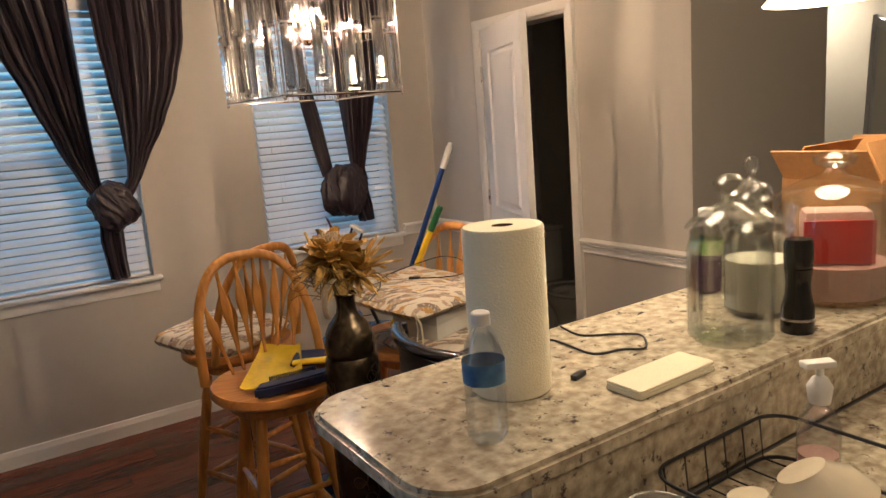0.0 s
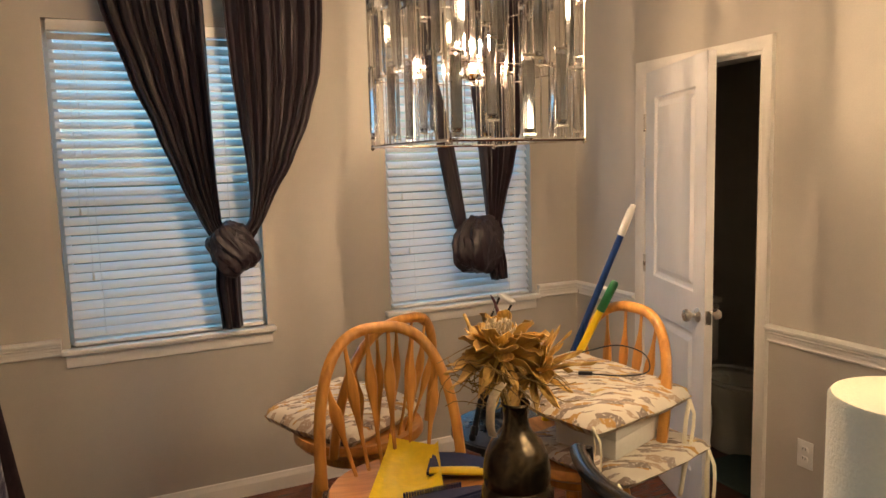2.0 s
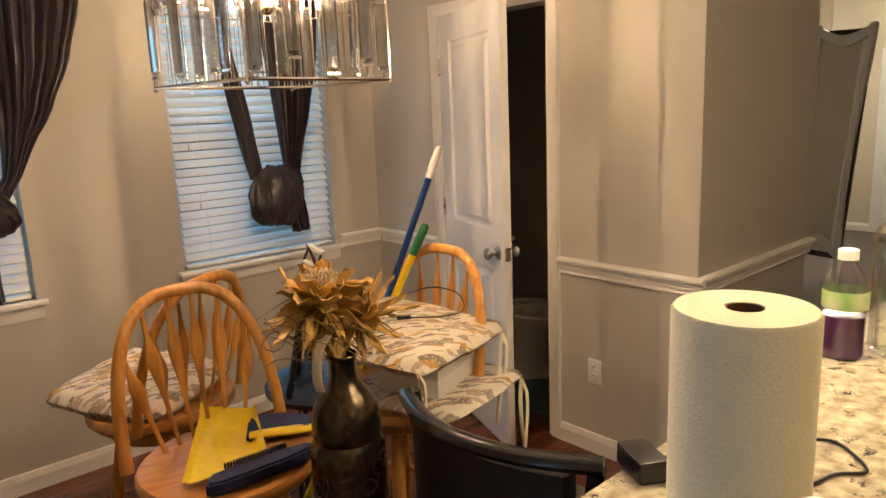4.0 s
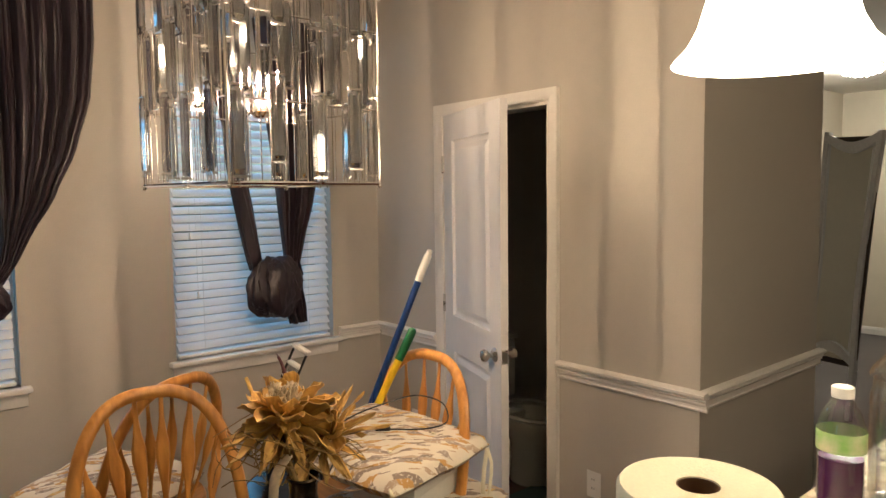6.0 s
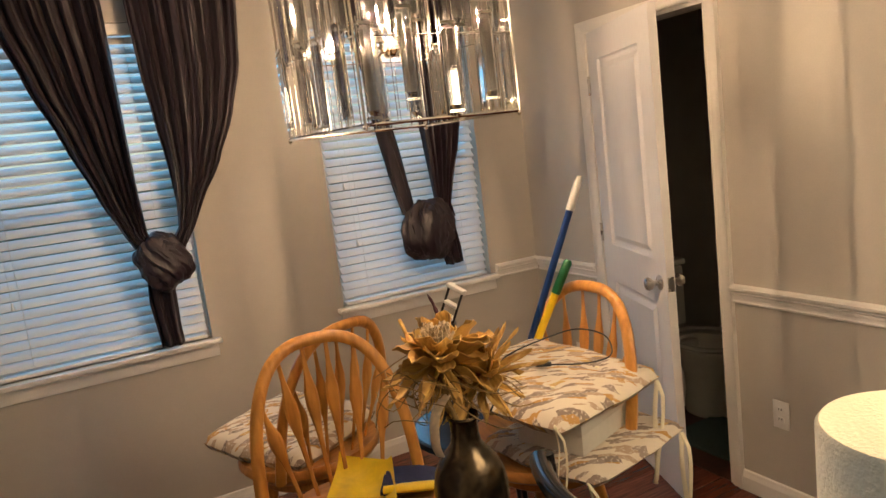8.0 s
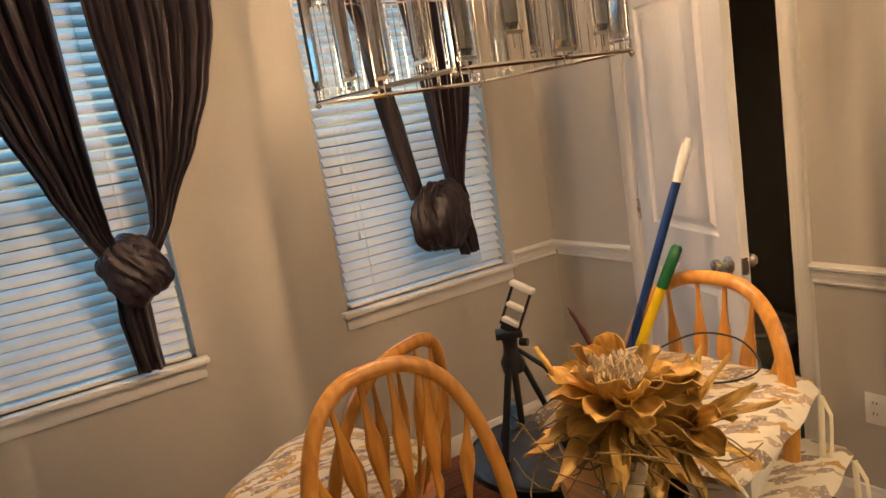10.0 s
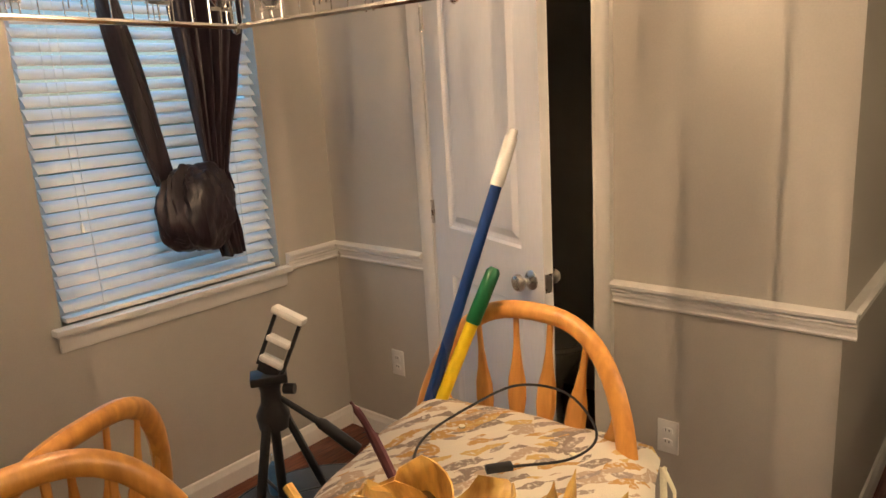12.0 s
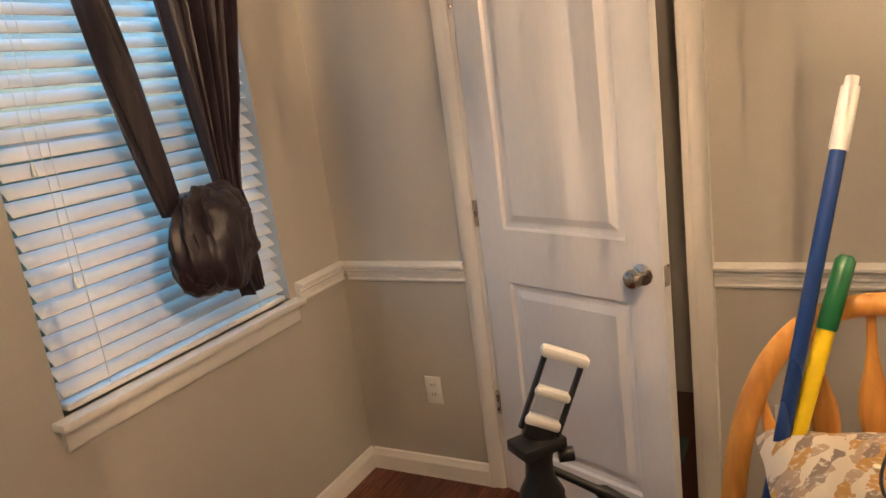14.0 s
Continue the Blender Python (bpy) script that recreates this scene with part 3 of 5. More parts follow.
# wall outlets
def outlet(m):
    o = empty("wall_outlet", m, "white duplex outlet plate low on the grey wall", "outlet", "wall outlets")
    part("cover_plate", box(-0.036, 0.036, -0.006, 0.0, -0.058, 0.058, 0.003), M_WHITE, o)
    for z in (-0.02, 0.02):
        part("receptacle", prism(rounded(-0.016, 0.016, -0.013, 0.013, 0.008), 0, 0.004), M_WHITE, o, m=pose(0, -0.005, z, 90, 0, 0))
        for x in (-0.006, 0.006):
            part("slot", box(x - 0.0012, x + 0.0012, -0.0104, -0.0088, z + 0.001, z + 0.009), M_BLACK, o, smooth=False)
    return o


outlet(pose(0, -0.346, 0.380, 0, 0, -90))
outlet(pose(0, -1.571, 0.391, 0, 0, -90))

# ---------------------------------------------------------------- chandelier
CHZ = 1.67


def chandelier():
    H, S = 0.62, 0.46
    c = empty("crystal_chandelier", pose(-1.4825, -1.557, CHZ, 0, 0, 5.7), "square chrome chandelier hung with cut crystal bars, lit", "chandelier")
    h = S / 2
    for z, r in ((0.0, 0.005), (0.20, 0.0022), (0.41, 0.0022), (H, 0.005)):
        bm = bmesh.new()
        pts = ((-h, -h), (h, -h), (h, h), (-h, h))
        for k in range(4):
            (x0, y0), (x1, y1) = pts[k], pts[(k + 1) % 4]
            tube([(x0, y0, z), (x1, y1, z)], r, 6, bm)
        part("square_ring", bm, M_CHROME, c)
    for x, y in ((-h, -h), (h, -h), (h, h), (-h, h)):
        bm = tube([(x, y, 0), (x, y, H)], 0.0035, 6)
        lathe(((0, -0.014), (0.006, -0.010), (0.007, -0.005), (0.004, 0), (0, 0.002)), 10, bm, (x, y))
        part("corner_post", bm, M_CHROME, c)
    crystal = None
    rod_bm = None
    rows = ((0.035, 4, 0.0), (0.215, 4, 0.5), (0.395, 4, 0.0))
    L, W = 0.205, 0.034
    for face in range(4):
        turn = pose(0, 0, 0, 0, 0, 90 * face)
        for z0, n, shift in rows:
            for i in range(n):
                x = -h + S * (i + 0.28 + 0.45 * shift) / n
                y = -h + (0.004 if shift else -0.004)
                zz = z0 + random.uniform(-0.022, 0.022)
                m = turn @ pose(x + random.uniform(-0.012, 0.012), y, zz, 0, 0, random.uniform(-16, 16))
                if crystal is None:
                    bm = bmesh.new()
                    lo, hi = [], []
                    w, d, e = W / 2, 0.009, 0.012
                    ring = lambda z, a, b: [bm.verts.new((sx * a, sy * b, z)) for sx, sy in ((-1, -0.35), (-0.5, -1), (0.5, -1), (1, -0.35), (1, 0.35), (0.5, 1), (-0.5, 1), (-1, 0.35))]
                    rr = [ring(0, w * 0.55, d * 0.4), ring(e, w, d), ring(L - e, w, d), ring(L, w * 0.55, d * 0.4)]
                    for a, b in zip(rr, rr[1:]):
                        for k in range(8):
                            bm.faces.new((a[k], a[(k + 1) % 8], b[(k + 1) % 8], b[k]))
                    bm.faces.new(rr[0][::-1])
                    bm.faces.new(rr[-1])
                    crystal = part("crystal_bar", bm, M_CRYSTAL, c, "clear bevelled crystal bar", smooth=False, m=m)
                    bm = bmesh.new()
                    for zc in (-0.004, L + 0.004):
                        box(-w - 0.003, w + 0.003, -0.005, 0.005, zc - 0.003, zc + 0.003, bm=bm)
                    for sx in (-1, 1):
                        tube([(sx * (w + 0.0025), 0, -0.030), (sx * (w + 0.0025), 0, L + 0.018)], 0.0014, 5, bm)
                    tube([(0, 0, -0.03), (0, 0, -0.004)], 0.0016, 5, bm)
                    rod_bm = part("crystal_frame", bm, M_CHROME, c, m=m)
                else:
                    again(crystal, m)
                    again(rod_bm, m)
        for i in range(13):
            x = -h + S * (i + 0.5) / 13
            part("rod", tube([(x, -h, 0), (x, -h, H)], 0.0012, 5), M_CHROME, c, m=turn)
    # inner arms and candle bulbs
    RAISE = pose(0, 0, 0.065)
    part("stem", tube([(0, 0, 0.20), (0, 0, CEIL - CHZ - 0.02)], 0.007, 10), M_CHROME, c)
    part("hub", lathe(((0, 0.115), (0.018, 0.12), (0.030, 0.135), (0.020, 0.155), (0.009, 0.17), (0, 0.17)), 20), M_CHROME, c, m=RAISE)
    part("canopy", lathe(((0, CEIL - CHZ - 0.03), (0.05, CEIL - CHZ - 0.026), (0.062, CEIL - CHZ - 0.001), (0, CEIL - CHZ - 0.001)), 24), M_CHROME, c)
    for s in (-1, 1):
        part("cross_bar", tube([(s * h, -h * s, H), (-s * h * 0.0, 0, H), (-s * h, h * s, H)], 0.004, 6), M_CHROME, c)
    for k in range(4):
        a = radians(90 * k + 32)
        x, y = 0.055 * math.cos(a), 0.055 * math.sin(a)
        arm = part("arm", tube([(0.02 * math.cos(a), 0.02 * math.sin(a), 0.14), (x * 0.8, y * 0.8, 0.125), (x, y, 0.135), (x, y, 0.155)], 0.004, 8), M_CHROME, c, m=RAISE)
        part("candle_sleeve", lathe(((0, 0.150), (0.014, 0.152), (0.011, 0.160), (0.011, 0.195), (0, 0.195)), 12, centre=(x, y)), M_CHROME, c, m=RAISE)
        bulb = part("bulb", lathe(((0, 0.196), (0.009, 0.198), (0.0145, 0.214), (0.0135, 0.230), (0.006, 0.252), (0, 0.260)), 16, centre=(x, y)), M_PANE, c, "clear candle bulb", m=RAISE)
        part("filament", lathe(((0, 0.204), (0.0014, 0.205), (0.0014, 0.243), (0, 0.244)), 6, centre=(x, y)), M_BULB, bulb, "glowing filament")
    return c


chandelier()


# ---------------------------------------------------------------- pendants over the bar
def pendant(x, y, z):
    p = empty("pendant_lamp", (x, y, z), "white glass bell pendant lamp, lit, above the bar", "pendant lamp", "bar pendants")
    prof = [(0.136, 0.0), (0.132, 0.006), (0.116, 0.022), (0.102, 0.048), (0.092, 0.082), (0.082, 0.115), (0.066, 0.142), (0.032, 0.158)]
    prof2 = [(r - 0.006, zz + 0.002) for r, zz in prof[::-1]]
    part("shade", lathe(prof + prof2, 40), M_SHADE, p, "glowing white glass bell shade")
    part("cap", lathe(((0.036, 0.150), (0.034, 0.175), (0.016, 0.200), (0.010, 0.23), (0, 0.23)), 24), M_NICKEL, p)
    part("stem", tube([(0, 0, 0.22), (0, 0, CEIL - z - 0.02)], 0.006, 10), M_NICKEL, p)
    part("canopy", lathe(((0, CEIL - z - 0.03), (0.055, CEIL - z - 0.024), (0.065, CEIL - z - 0.001), (0, CEIL - z - 0.001)), 24), M_NICKEL, p)
    return p


pendant(-1.40, -2.93, 1.81)
pendant(-0.90, -3.10, 1.755)
# unseen fixture, added to brighten the bar and hall wall from the kitchen side
kl = empty("kitchen_ceiling_light", (-0.9, -4.8, CEIL - 0.002), "unseen dome light added on the kitchen ceiling as fill, lit", "ceiling light")
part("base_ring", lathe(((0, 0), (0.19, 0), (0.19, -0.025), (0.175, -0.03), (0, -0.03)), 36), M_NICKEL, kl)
part("dome", lathe(((0.172, -0.031), (0.165, -0.06), (0.13, -0.09), (0.07, -0.108), (0, -0.112)), 36), M_KITCHEN_FILL, kl, "glowing dome of the added kitchen fill light")


# ---------------------------------------------------------------- the bar
part_top = part("bar_countertop", prism(rounded(-2.135, 1.0, -3.298, -2.855, 0.09, (1, 0, 0, 1), 8), 1.06, 1.095, 0.008), M_GRANITE)
tagged(part_top, "speckled cream and grey polished granite bar top", "countertop")
bar = empty("bar_wall", (0, 0, 0), "low dark-panelled bar wall under the granite", "bar")
part("body", box(-1.97, 1.0, -3.26, -3.145, 0, 1.06), M_WALL, bar, smooth=False)
part("front_panel", box(-1.97, 1.0, -3.145, -3.13, 0, 1.05), M_CAB, bar, "dark wood bar front", smooth=False)
part("end_panel", box(-1.985, -1.97, -3.26, -3.13, 0, 1.05), M_TRIM, bar, "white end panel", smooth=False)
tagged(part("granite_backsplash", box(-1.97, 1.0, -3.285, -3.26, 0.930, 1.058), M_GRANITE, smooth=False), "granite backsplash between sink counter and bar", "backsplash")
low = part("sink_countertop", prism(((-2.0, -3.92), (1.0, -3.92), (1.0, -3.287), (-2.0, -3.287)), 0.895, 0.927, 0.006), M_GRANITE)
tagged(low, "polished granite kitchen worktop below the bar", "countertop")
for i in range(4):
    x0 = -1.98 + 0.775 * i
    cab = empty("base_cabinet", (x0, -3.285, 0), "dark wood base cabinet under the kitchen worktop", "cabinet", "kitchen base cabinets")
    part("body", box(0, 0.77, -0.58, 0, 0.1, 0.895), M_CAB, cab, smooth=False)
    part("plinth", box(0, 0.77, -0.52, 0, 0, 0.1), M_CAB, cab, smooth=False)
    for k in range(2):
        d = part("door", box(0.012 + 0.378 * k, 0.38 + 0.378 * k, -0.60, -0.581, 0.12, 0.86, 0.004), M_CAB, cab)
        part("handle", tube([(0.36 + 0.05 * k, -0.625, 0.70), (0.36 + 0.05 * k, -0.625, 0.82)], 0.005, 8), M_NICKEL, d)


# ---------------------------------------------------------------- wooden swivel stools
def stool():
    """Bow-back Windsor swivel stool, seat centre at the origin, facing -y."""
    s = empty("swivel_stool", (0, 0, 0), "honey oak bow-back swivel bar stool", "bar stool", "oak swivel stools")
    Z = 0.737
    bm = bmesh.new()
    n = 36
    prof = ((0.0, 0.020), (0.60, 0.020), (0.86, 0.026), (0.97, 0.030), (1.0, 0.020), (1.0, 0.006), (0.93, -0.012), (0.7, -0.016), (0.0, -0.016))
    rings = []
    for f, z in prof:
        if f == 0:
            rings.append([bm.verts.new((0, 0, Z + z))])
            continue
        ring = []
        for k in range(n):
            a = 2 * math.pi * k / n
            rx, ry = 0.215, (0.205 if math.sin(a) > 0 else 0.22)
            dip = -0.006 * max(0, -math.sin(a)) if f > 0.9 and z > 0 else 0
            ring.append(bm.verts.new((f * rx * math.cos(a), f * ry * math.sin(a), Z + z + dip)))
        rings.append(ring)
    for a, b in zip(rings, rings[1:]):
        for k in range(n):
            j = (k + 1) % n
            if len(a) == 1:
                bm.faces.new((a[0], b[j], b[k]))
            elif len(b) == 1:
                bm.faces.new((a[k], a[j], b[0]))
            else:
                bm.faces.new((a[k], a[j], b[j], b[k]))
    bmesh.ops.recalc_face_normals(bm, faces=bm.faces)
    part("seat", bm, M_OAKD, s)
    # bent bow
    def bow(u):
        """u from -1 to 1 along the bow."""
        a = u * 1.0
        ang = math.pi / 2 * a
        x = 0.205 * math.copysign(abs(math.sin(ang)) ** 0.72, a)
        z = Z + 0.012 + 0.400 * abs(math.cos(ang)) ** 0.80
        lean = 0.148 + 0.085 * (z - Z) / 0.44
        return Vector((x, lean - 0.10 * (abs(x) / 0.205) ** 2 * 0.35, z))
    us = [-1 + 2 * i / 40 for i in range(41)]
    pts = [bow(u) for u in us]
    part("bow", tube(pts, 0.0165, 10, flat=0.78, up=(0, 1, 0)), M_OAK, s)
    # spindles with a flattened paddle
    for i in range(6):
        x = -0.130 + 0.052 * i
        best = min(us, key=lambda u: abs(bow(u).x * 0.86 - x * 1.12))
        top = bow(best)
        foot = Vector((x * 0.80, 0.150 - 0.035 * (x / 0.13) ** 2 + 0.012, Z + 0.015))
        pp, rr = [], []
        for k in range(13):
            t = k / 12
            pp.append(foot.lerp(top, t) + Vector((0, 0.012 * math.sin(math.pi * t), 0)))
            rr.append(0.0058 + 0.0135 * math.exp(-((t - 0.62) / 0.17) ** 2) * (1 if t < 0.62 else math.exp(-((t - 0.62) / 0.2) ** 2)))
        part("spindle", tube(pp, rr, 8, flat=0.5, up=(0, 1, 0)), M_OAK, s)
    # swivel and base
    part("swivel_plate", prism(rounded(-0.085, 0.085, -0.085, 0.085, 0.01), Z - 0.026, Z - 0.0165), M_BLACK, s)
    part("base_disc", lathe(((0, Z - 0.060), (0.150, Z - 0.060), (0.160, Z - 0.052), (0.160, Z - 0.034), (0.150, Z - 0.027), (0, Z - 0.027)), 32), M_OAK, s)
    def leg_at(k, z):
        a = radians(45 + 90 * k)
        f = 0.125 + 0.125 * (Z - 0.06 - z) / (Z - 0.06)
        return Vector((f * math.cos(a), f * math.sin(a), z))
    for k in range(4):
        zs = (Z - 0.058, 0.58, 0.55, 0.53, 0.38, 0.2, 0.04, 0.0)
        part("leg", tube([leg_at(k, z) for z in zs], [0.017, 0.019, 0.021, 0.019, 0.021, 0.019, 0.014, 0.013], 10), M_OAK, s)
    for z, r in ((0.22, 0.011), (0.40, 0.010)):
        for k in range(4):
            zz = z + (0.03 if k % 2 else 0)
            part("stretcher", tube([leg_at(k, zz), (leg_at(k, zz) + leg_at((k + 1) % 4, zz)) / 2, leg_at((k + 1) % 4, zz)], [r * 0.8, r * 1.15, r * 0.8], 8), M_OAK, s)
    return s


stool_a = stool()
stool_a.matrix_basis = pose(-1.828, -1.798, 0, 0, 0, -2)
tagged(stool_a, "honey oak bow-back swivel stool holding a dustpan set")
stool_b = copy_thing(stool_a, pose(-1.80, -1.30, 0, 0, 0, 203))
tagged(stool_b, "honey oak bow-back swivel stool with a printed cushion")
stool_c = copy_thing(stool_a, pose(-1.262, -1.755, 0, 0, 0, -88) @ Matrix.Diagonal((1.09, 1, 1, 1)))
tagged(stool_c, "honey oak bow-back swivel stool stacked with cushions and box")

# ---------------------------------------------------------------- curtains
def sheet(name, rows, folds, depth, parent, mat, y0=0.0, n=64, seed=1, label="", phase=0.0, along="x"):
    """Hanging cloth. rows: (z, edge a, edge b, depth factor, centre y); pleats run down between the edges."""
    bm = bmesh.new()
    rnd = random.Random(seed)
    offs = [rnd.uniform(-0.5, 0.5) for _ in range(6)]
    dense = []
    for r, q in zip(rows, rows[1:]):
        k = max(2, int(abs(r[0] - q[0]) / 0.045))
        for i in range(k):
            t = i / k
            t2 = t * t * (3 - 2 * t) * 0.35 + t * 0.65
            dense.append([r[0] + (q[0] - r[0]) * t] + [r[j] + (q[j] - r[j]) * t2 for j in range(1, len(r))])
    dense.append(list(rows[-1]))
    grid = []
    for z, a, b, d, yc in dense:
        line = []
        for i in range(n + 1):
            u = i / n
            w = u + 0.014 * math.sin(7 * u + offs[0] * 6 + z * 0.8)
            f = math.sin(2 * math.pi * folds * w + phase + 0.5 * math.sin(z * 1.7 + offs[1] * 5))
            f += 0.35 * math.sin(2 * math.pi * folds * 2.3 * w + offs[2] * 9 + z * 1.1)
            f += 0.5 * math.sin(2 * math.pi * folds * 0.37 * w + offs[3] * 9)
            p = a + (b - a) * u
            q = y0 + yc + depth * d * f
            line.append(bm.verts.new((p, q, z) if along == "x" else (q, p, z)))
        grid.append(line)
    for r, q in zip(grid, grid[1:]):
        for i in range(n):
            bm.faces.new((r[i], r[i + 1], q[i + 1], q[i]))
    bmesh.ops.recalc_face_normals(bm, faces=bm.faces)
    ob = part(name, bm, mat, parent, label)
    s = ob.modifiers.new("thickness", "SOLIDIFY")
    s.thickness = 0.003
    return ob


def wrap_knot(cx, cy, cz, rx, ry, rz, seed, tilt=0.0, twist=1.0):
    """A fist of gathered cloth: a lumpy ball with creases running over it."""
    bm = bmesh.new()
    bmesh.ops.create_icosphere(bm, subdivisions=5, radius=1.0)
    rnd = random.Random(seed)
    ph = rnd.uniform(0, 6)
    for v in bm.verts:
        c = v.co.copy()
        lon = math.atan2(c.x, -c.y) + 0.55 * c.z * twist
        wide = noise.noise(Vector((2.6 * math.cos(lon), 2.6 * math.sin(lon), 0.55 * c.z + ph)))
        fine = noise.noise(Vector((11 * math.cos(lon), 11 * math.sin(lon), 1.1 * c.z + ph + 9)))
        crease = 0.30 * (0.26 - abs(wide)) + 0.16 * (0.24 - abs(fine))
        lump = 0.20 * noise.noise(c * 1.5 + Vector((seed, 0, 0))) + 0.05 * noise.noise(c * 5)
        k = 1 + crease * (1 - abs(c.z) ** 4) + lump
        fat = 1 / max(0.72, (abs(c.x) ** 3 + abs(c.y) ** 3 + abs(c.z) ** 3) ** (1 / 3)) ** 0.25
        k *= fat * 1.02
        p = Vector((c.x * rx * k, c.y * ry * k, c.z * rz * k))
        a = radians(tilt)
        v.co = Vector((cx + p.x * math.cos(a) - p.z * math.sin(a), cy + p.y, cz + p.x * math.sin(a) + p.z * math.cos(a)))
    return bm


cur1 = empty("window_curtain", Matrix.Translation((0.0175, 0, 0.042)) @ Matrix.Diagonal((0.9885, 1, 0.99, 1)), "dark plum satin curtain pair knotted together at mid height", "curtain", "knotted window curtains")
Y = -0.095
sheet("left_panel", [(2.53, -2.585, -2.115, 1.0, 0), (2.28, -2.525, -2.108, 1.0, 0), (2.0, -2.435, -2.106, 0.95, 0), (1.77, -2.346, -2.105, 0.85, -0.005), (1.52, -2.255, -2.102, 0.65, -0.015), (1.36, -2.185, -2.095, 0.5, -0.03), (1.25, -2.13, -2.06, 0.35, -0.04)],
      7, 0.022, cur1, M_CURTAIN, Y, 90, 3)
sheet("right_panel", [(2.53, -2.03, -1.555, 1.0, 0), (2.30, -2.02, -1.560, 1.0, 0), (2.05, -2.008, -1.585, 1.0, 0), (1.83, -1.985, -1.650, 0.9, -0.005), (1.62, -1.962, -1.745, 0.7, -0.015), (1.46, -1.955, -1.845, 0.5, -0.03), (1.36, -1.965, -1.895, 0.4, -0.035), (1.26, -2.03, -1.96, 0.3, -0.04)],
      7, 0.022, cur1, M_CURTAIN, Y, 90, 5)
part("knot", wrap_knot(-2.052, Y - 0.045, 1.225, 0.104, 0.075, 0.122, 3, 18), M_CURTAIN, cur1)
sheet("tail", [(1.18, -2.125, -2.02, 0.6, -0.02), (1.05, -2.135, -2.02, 0.8, -0.015), (0.93, -2.122, -2.022, 1.0, -0.01), (0.845, -2.115, -2.018, 1.0, -0.005)], 2.4, 0.016, cur1, M_CURTAIN, Y, 40, 8)

cur2 = empty("window_curtain", Matrix.Translation((0.0175, 0, 0.022)) @ Matrix.Diagonal((0.9885, 1, 0.99, 1)), "dark plum satin curtain, one strand twisted, tied in a large knot", "curtain", "knotted window curtains")
bm = bmesh.new()
rings = []
for i in range(40):
    t = i / 39
    z = 2.53 - 1.27 * t
    x = -1.045 + 0.205 * t ** 1.25
    w = 0.075 * (1 - t) + 0.034
    tw = 5.0 * t + 0.6
    ring = []
    for k in range(24):
        a = 2 * math.pi * k / 24
        r = 1 + 0.18 * math.sin(3 * a + 1.0 * i * 0.1) + 0.10 * math.sin(7 * a)
        px, py = w * r * math.cos(a), 0.42 * w * r * math.sin(a)
        s, c = math.sin(tw * 0.55), math.cos(tw * 0.55)
        ring.append(bm.verts.new((x + px * c - py * s * 0.8, Y + (px * s * 0.5 + py * c), z)))
    rings.append(ring)
for a, b in zip(rings, rings[1:]):
    for k in range(24):
        bm.faces.new((a[k], a[(k + 1) % 24], b[(k + 1) % 24], b[k]))
bmesh.ops.recalc_face_normals(bm, faces=bm.faces)
part("twisted_strand", bm, M_CURTAIN, cur2)
sheet("right_panel", [(2.53, -0.82, -0.40, 1.0, 0), (2.2, -0.785, -0.415, 1.0, 0), (1.86, -0.738, -0.445, 0.9, 0), (1.6, -0.715, -0.515, 0.75, -0.008), (1.42, -0.705, -0.575, 0.55, -0.02), (1.29, -0.70, -0.615, 0.4, -0.035), (1.22, -0.70, -0.60, 0.4, -0.04)], 6, 0.024, cur2, M_CURTAIN, Y, 80, 9)
part("knot", wrap_knot(-0.768, Y - 0.05, 1.165, 0.138, 0.08, 0.160, 11, -16, 1.0), M_CURTAIN, cur2)
sheet("tail", [(1.16, -0.70, -0.60, 0.8, -0.04), (1.05, -0.70, -0.575, 1.0, -0.03), (0.965, -0.67, -0.565, 1.2, -0.02)], 2.5, 0.014, cur2, M_CURTAIN, Y, 36, 13)


def curtain_rod(p0, p1, brackets, wall_dir, label):
    r = empty("curtain_rod", (0, 0, 0), label, "curtain rod")
    part("rod", tube([p0, p1], 0.011, 12), M_NICKEL, r)
    d = (Vector(p1) - Vector(p0)).normalized()
    for p, s in ((Vector(p0), -1), (Vector(p1), 1)):
        part("finial", tube([p + d * s * k for k in (0, 0.008, 0.016, 0.03, 0.045, 0.052)], [0.012, 0.018, 0.012, 0.022, 0.016, 0.003], 14), M_NICKEL, r)
    for b in brackets:
        q = Vector(b)
        part("bracket", tube([q, q + Vector(wall_dir)], 0.006, 8), M_NICKEL, r)
    return r


curtain_rod((-2.80, Y, 2.53), (-0.22, Y, 2.53), ((-2.70, Y, 2.53), (-1.48, Y, 2.53), (-0.30, Y, 2.53)), (0, 0.094, 0), "thin nickel curtain rod above the windows")
XN = -2.885
curtain_rod((XN, -2.98, 2.45), (XN, -0.95, 2.45), ((XN, -2.85, 2.45), (XN, -1.05, 2.45)), (XN * 0 - 0.164, 0, 0), "nickel curtain rod above the patio door")
near = empty("patio_curtain", (0, 0, 0), "floor-length crushed velvet curtain, silver grey with a navy strip", "curtain")
sheet("silver_panel", [(2.47, -2.73, -2.20, 1.0, -0.025), (1.2, -2.72, -1.86, 1.1, -0.025), (0.03, -2.72, -1.66, 1.2, -0.02)], 4.2, 0.050, near, M_VELVET, XN, 90, 21, along="y")
sheet("plum_panel", [(2.47, -2.22, -1.94, 1.0, -0.010), (1.2, -1.88, -1.44, 1.1, -0.010), (0.03, -1.68, -1.13, 1.2, -0.005)], 2.2, 0.045, near, M_PLUMVELVET, XN, 60, 23, "dark plum crushed velvet", along="y")
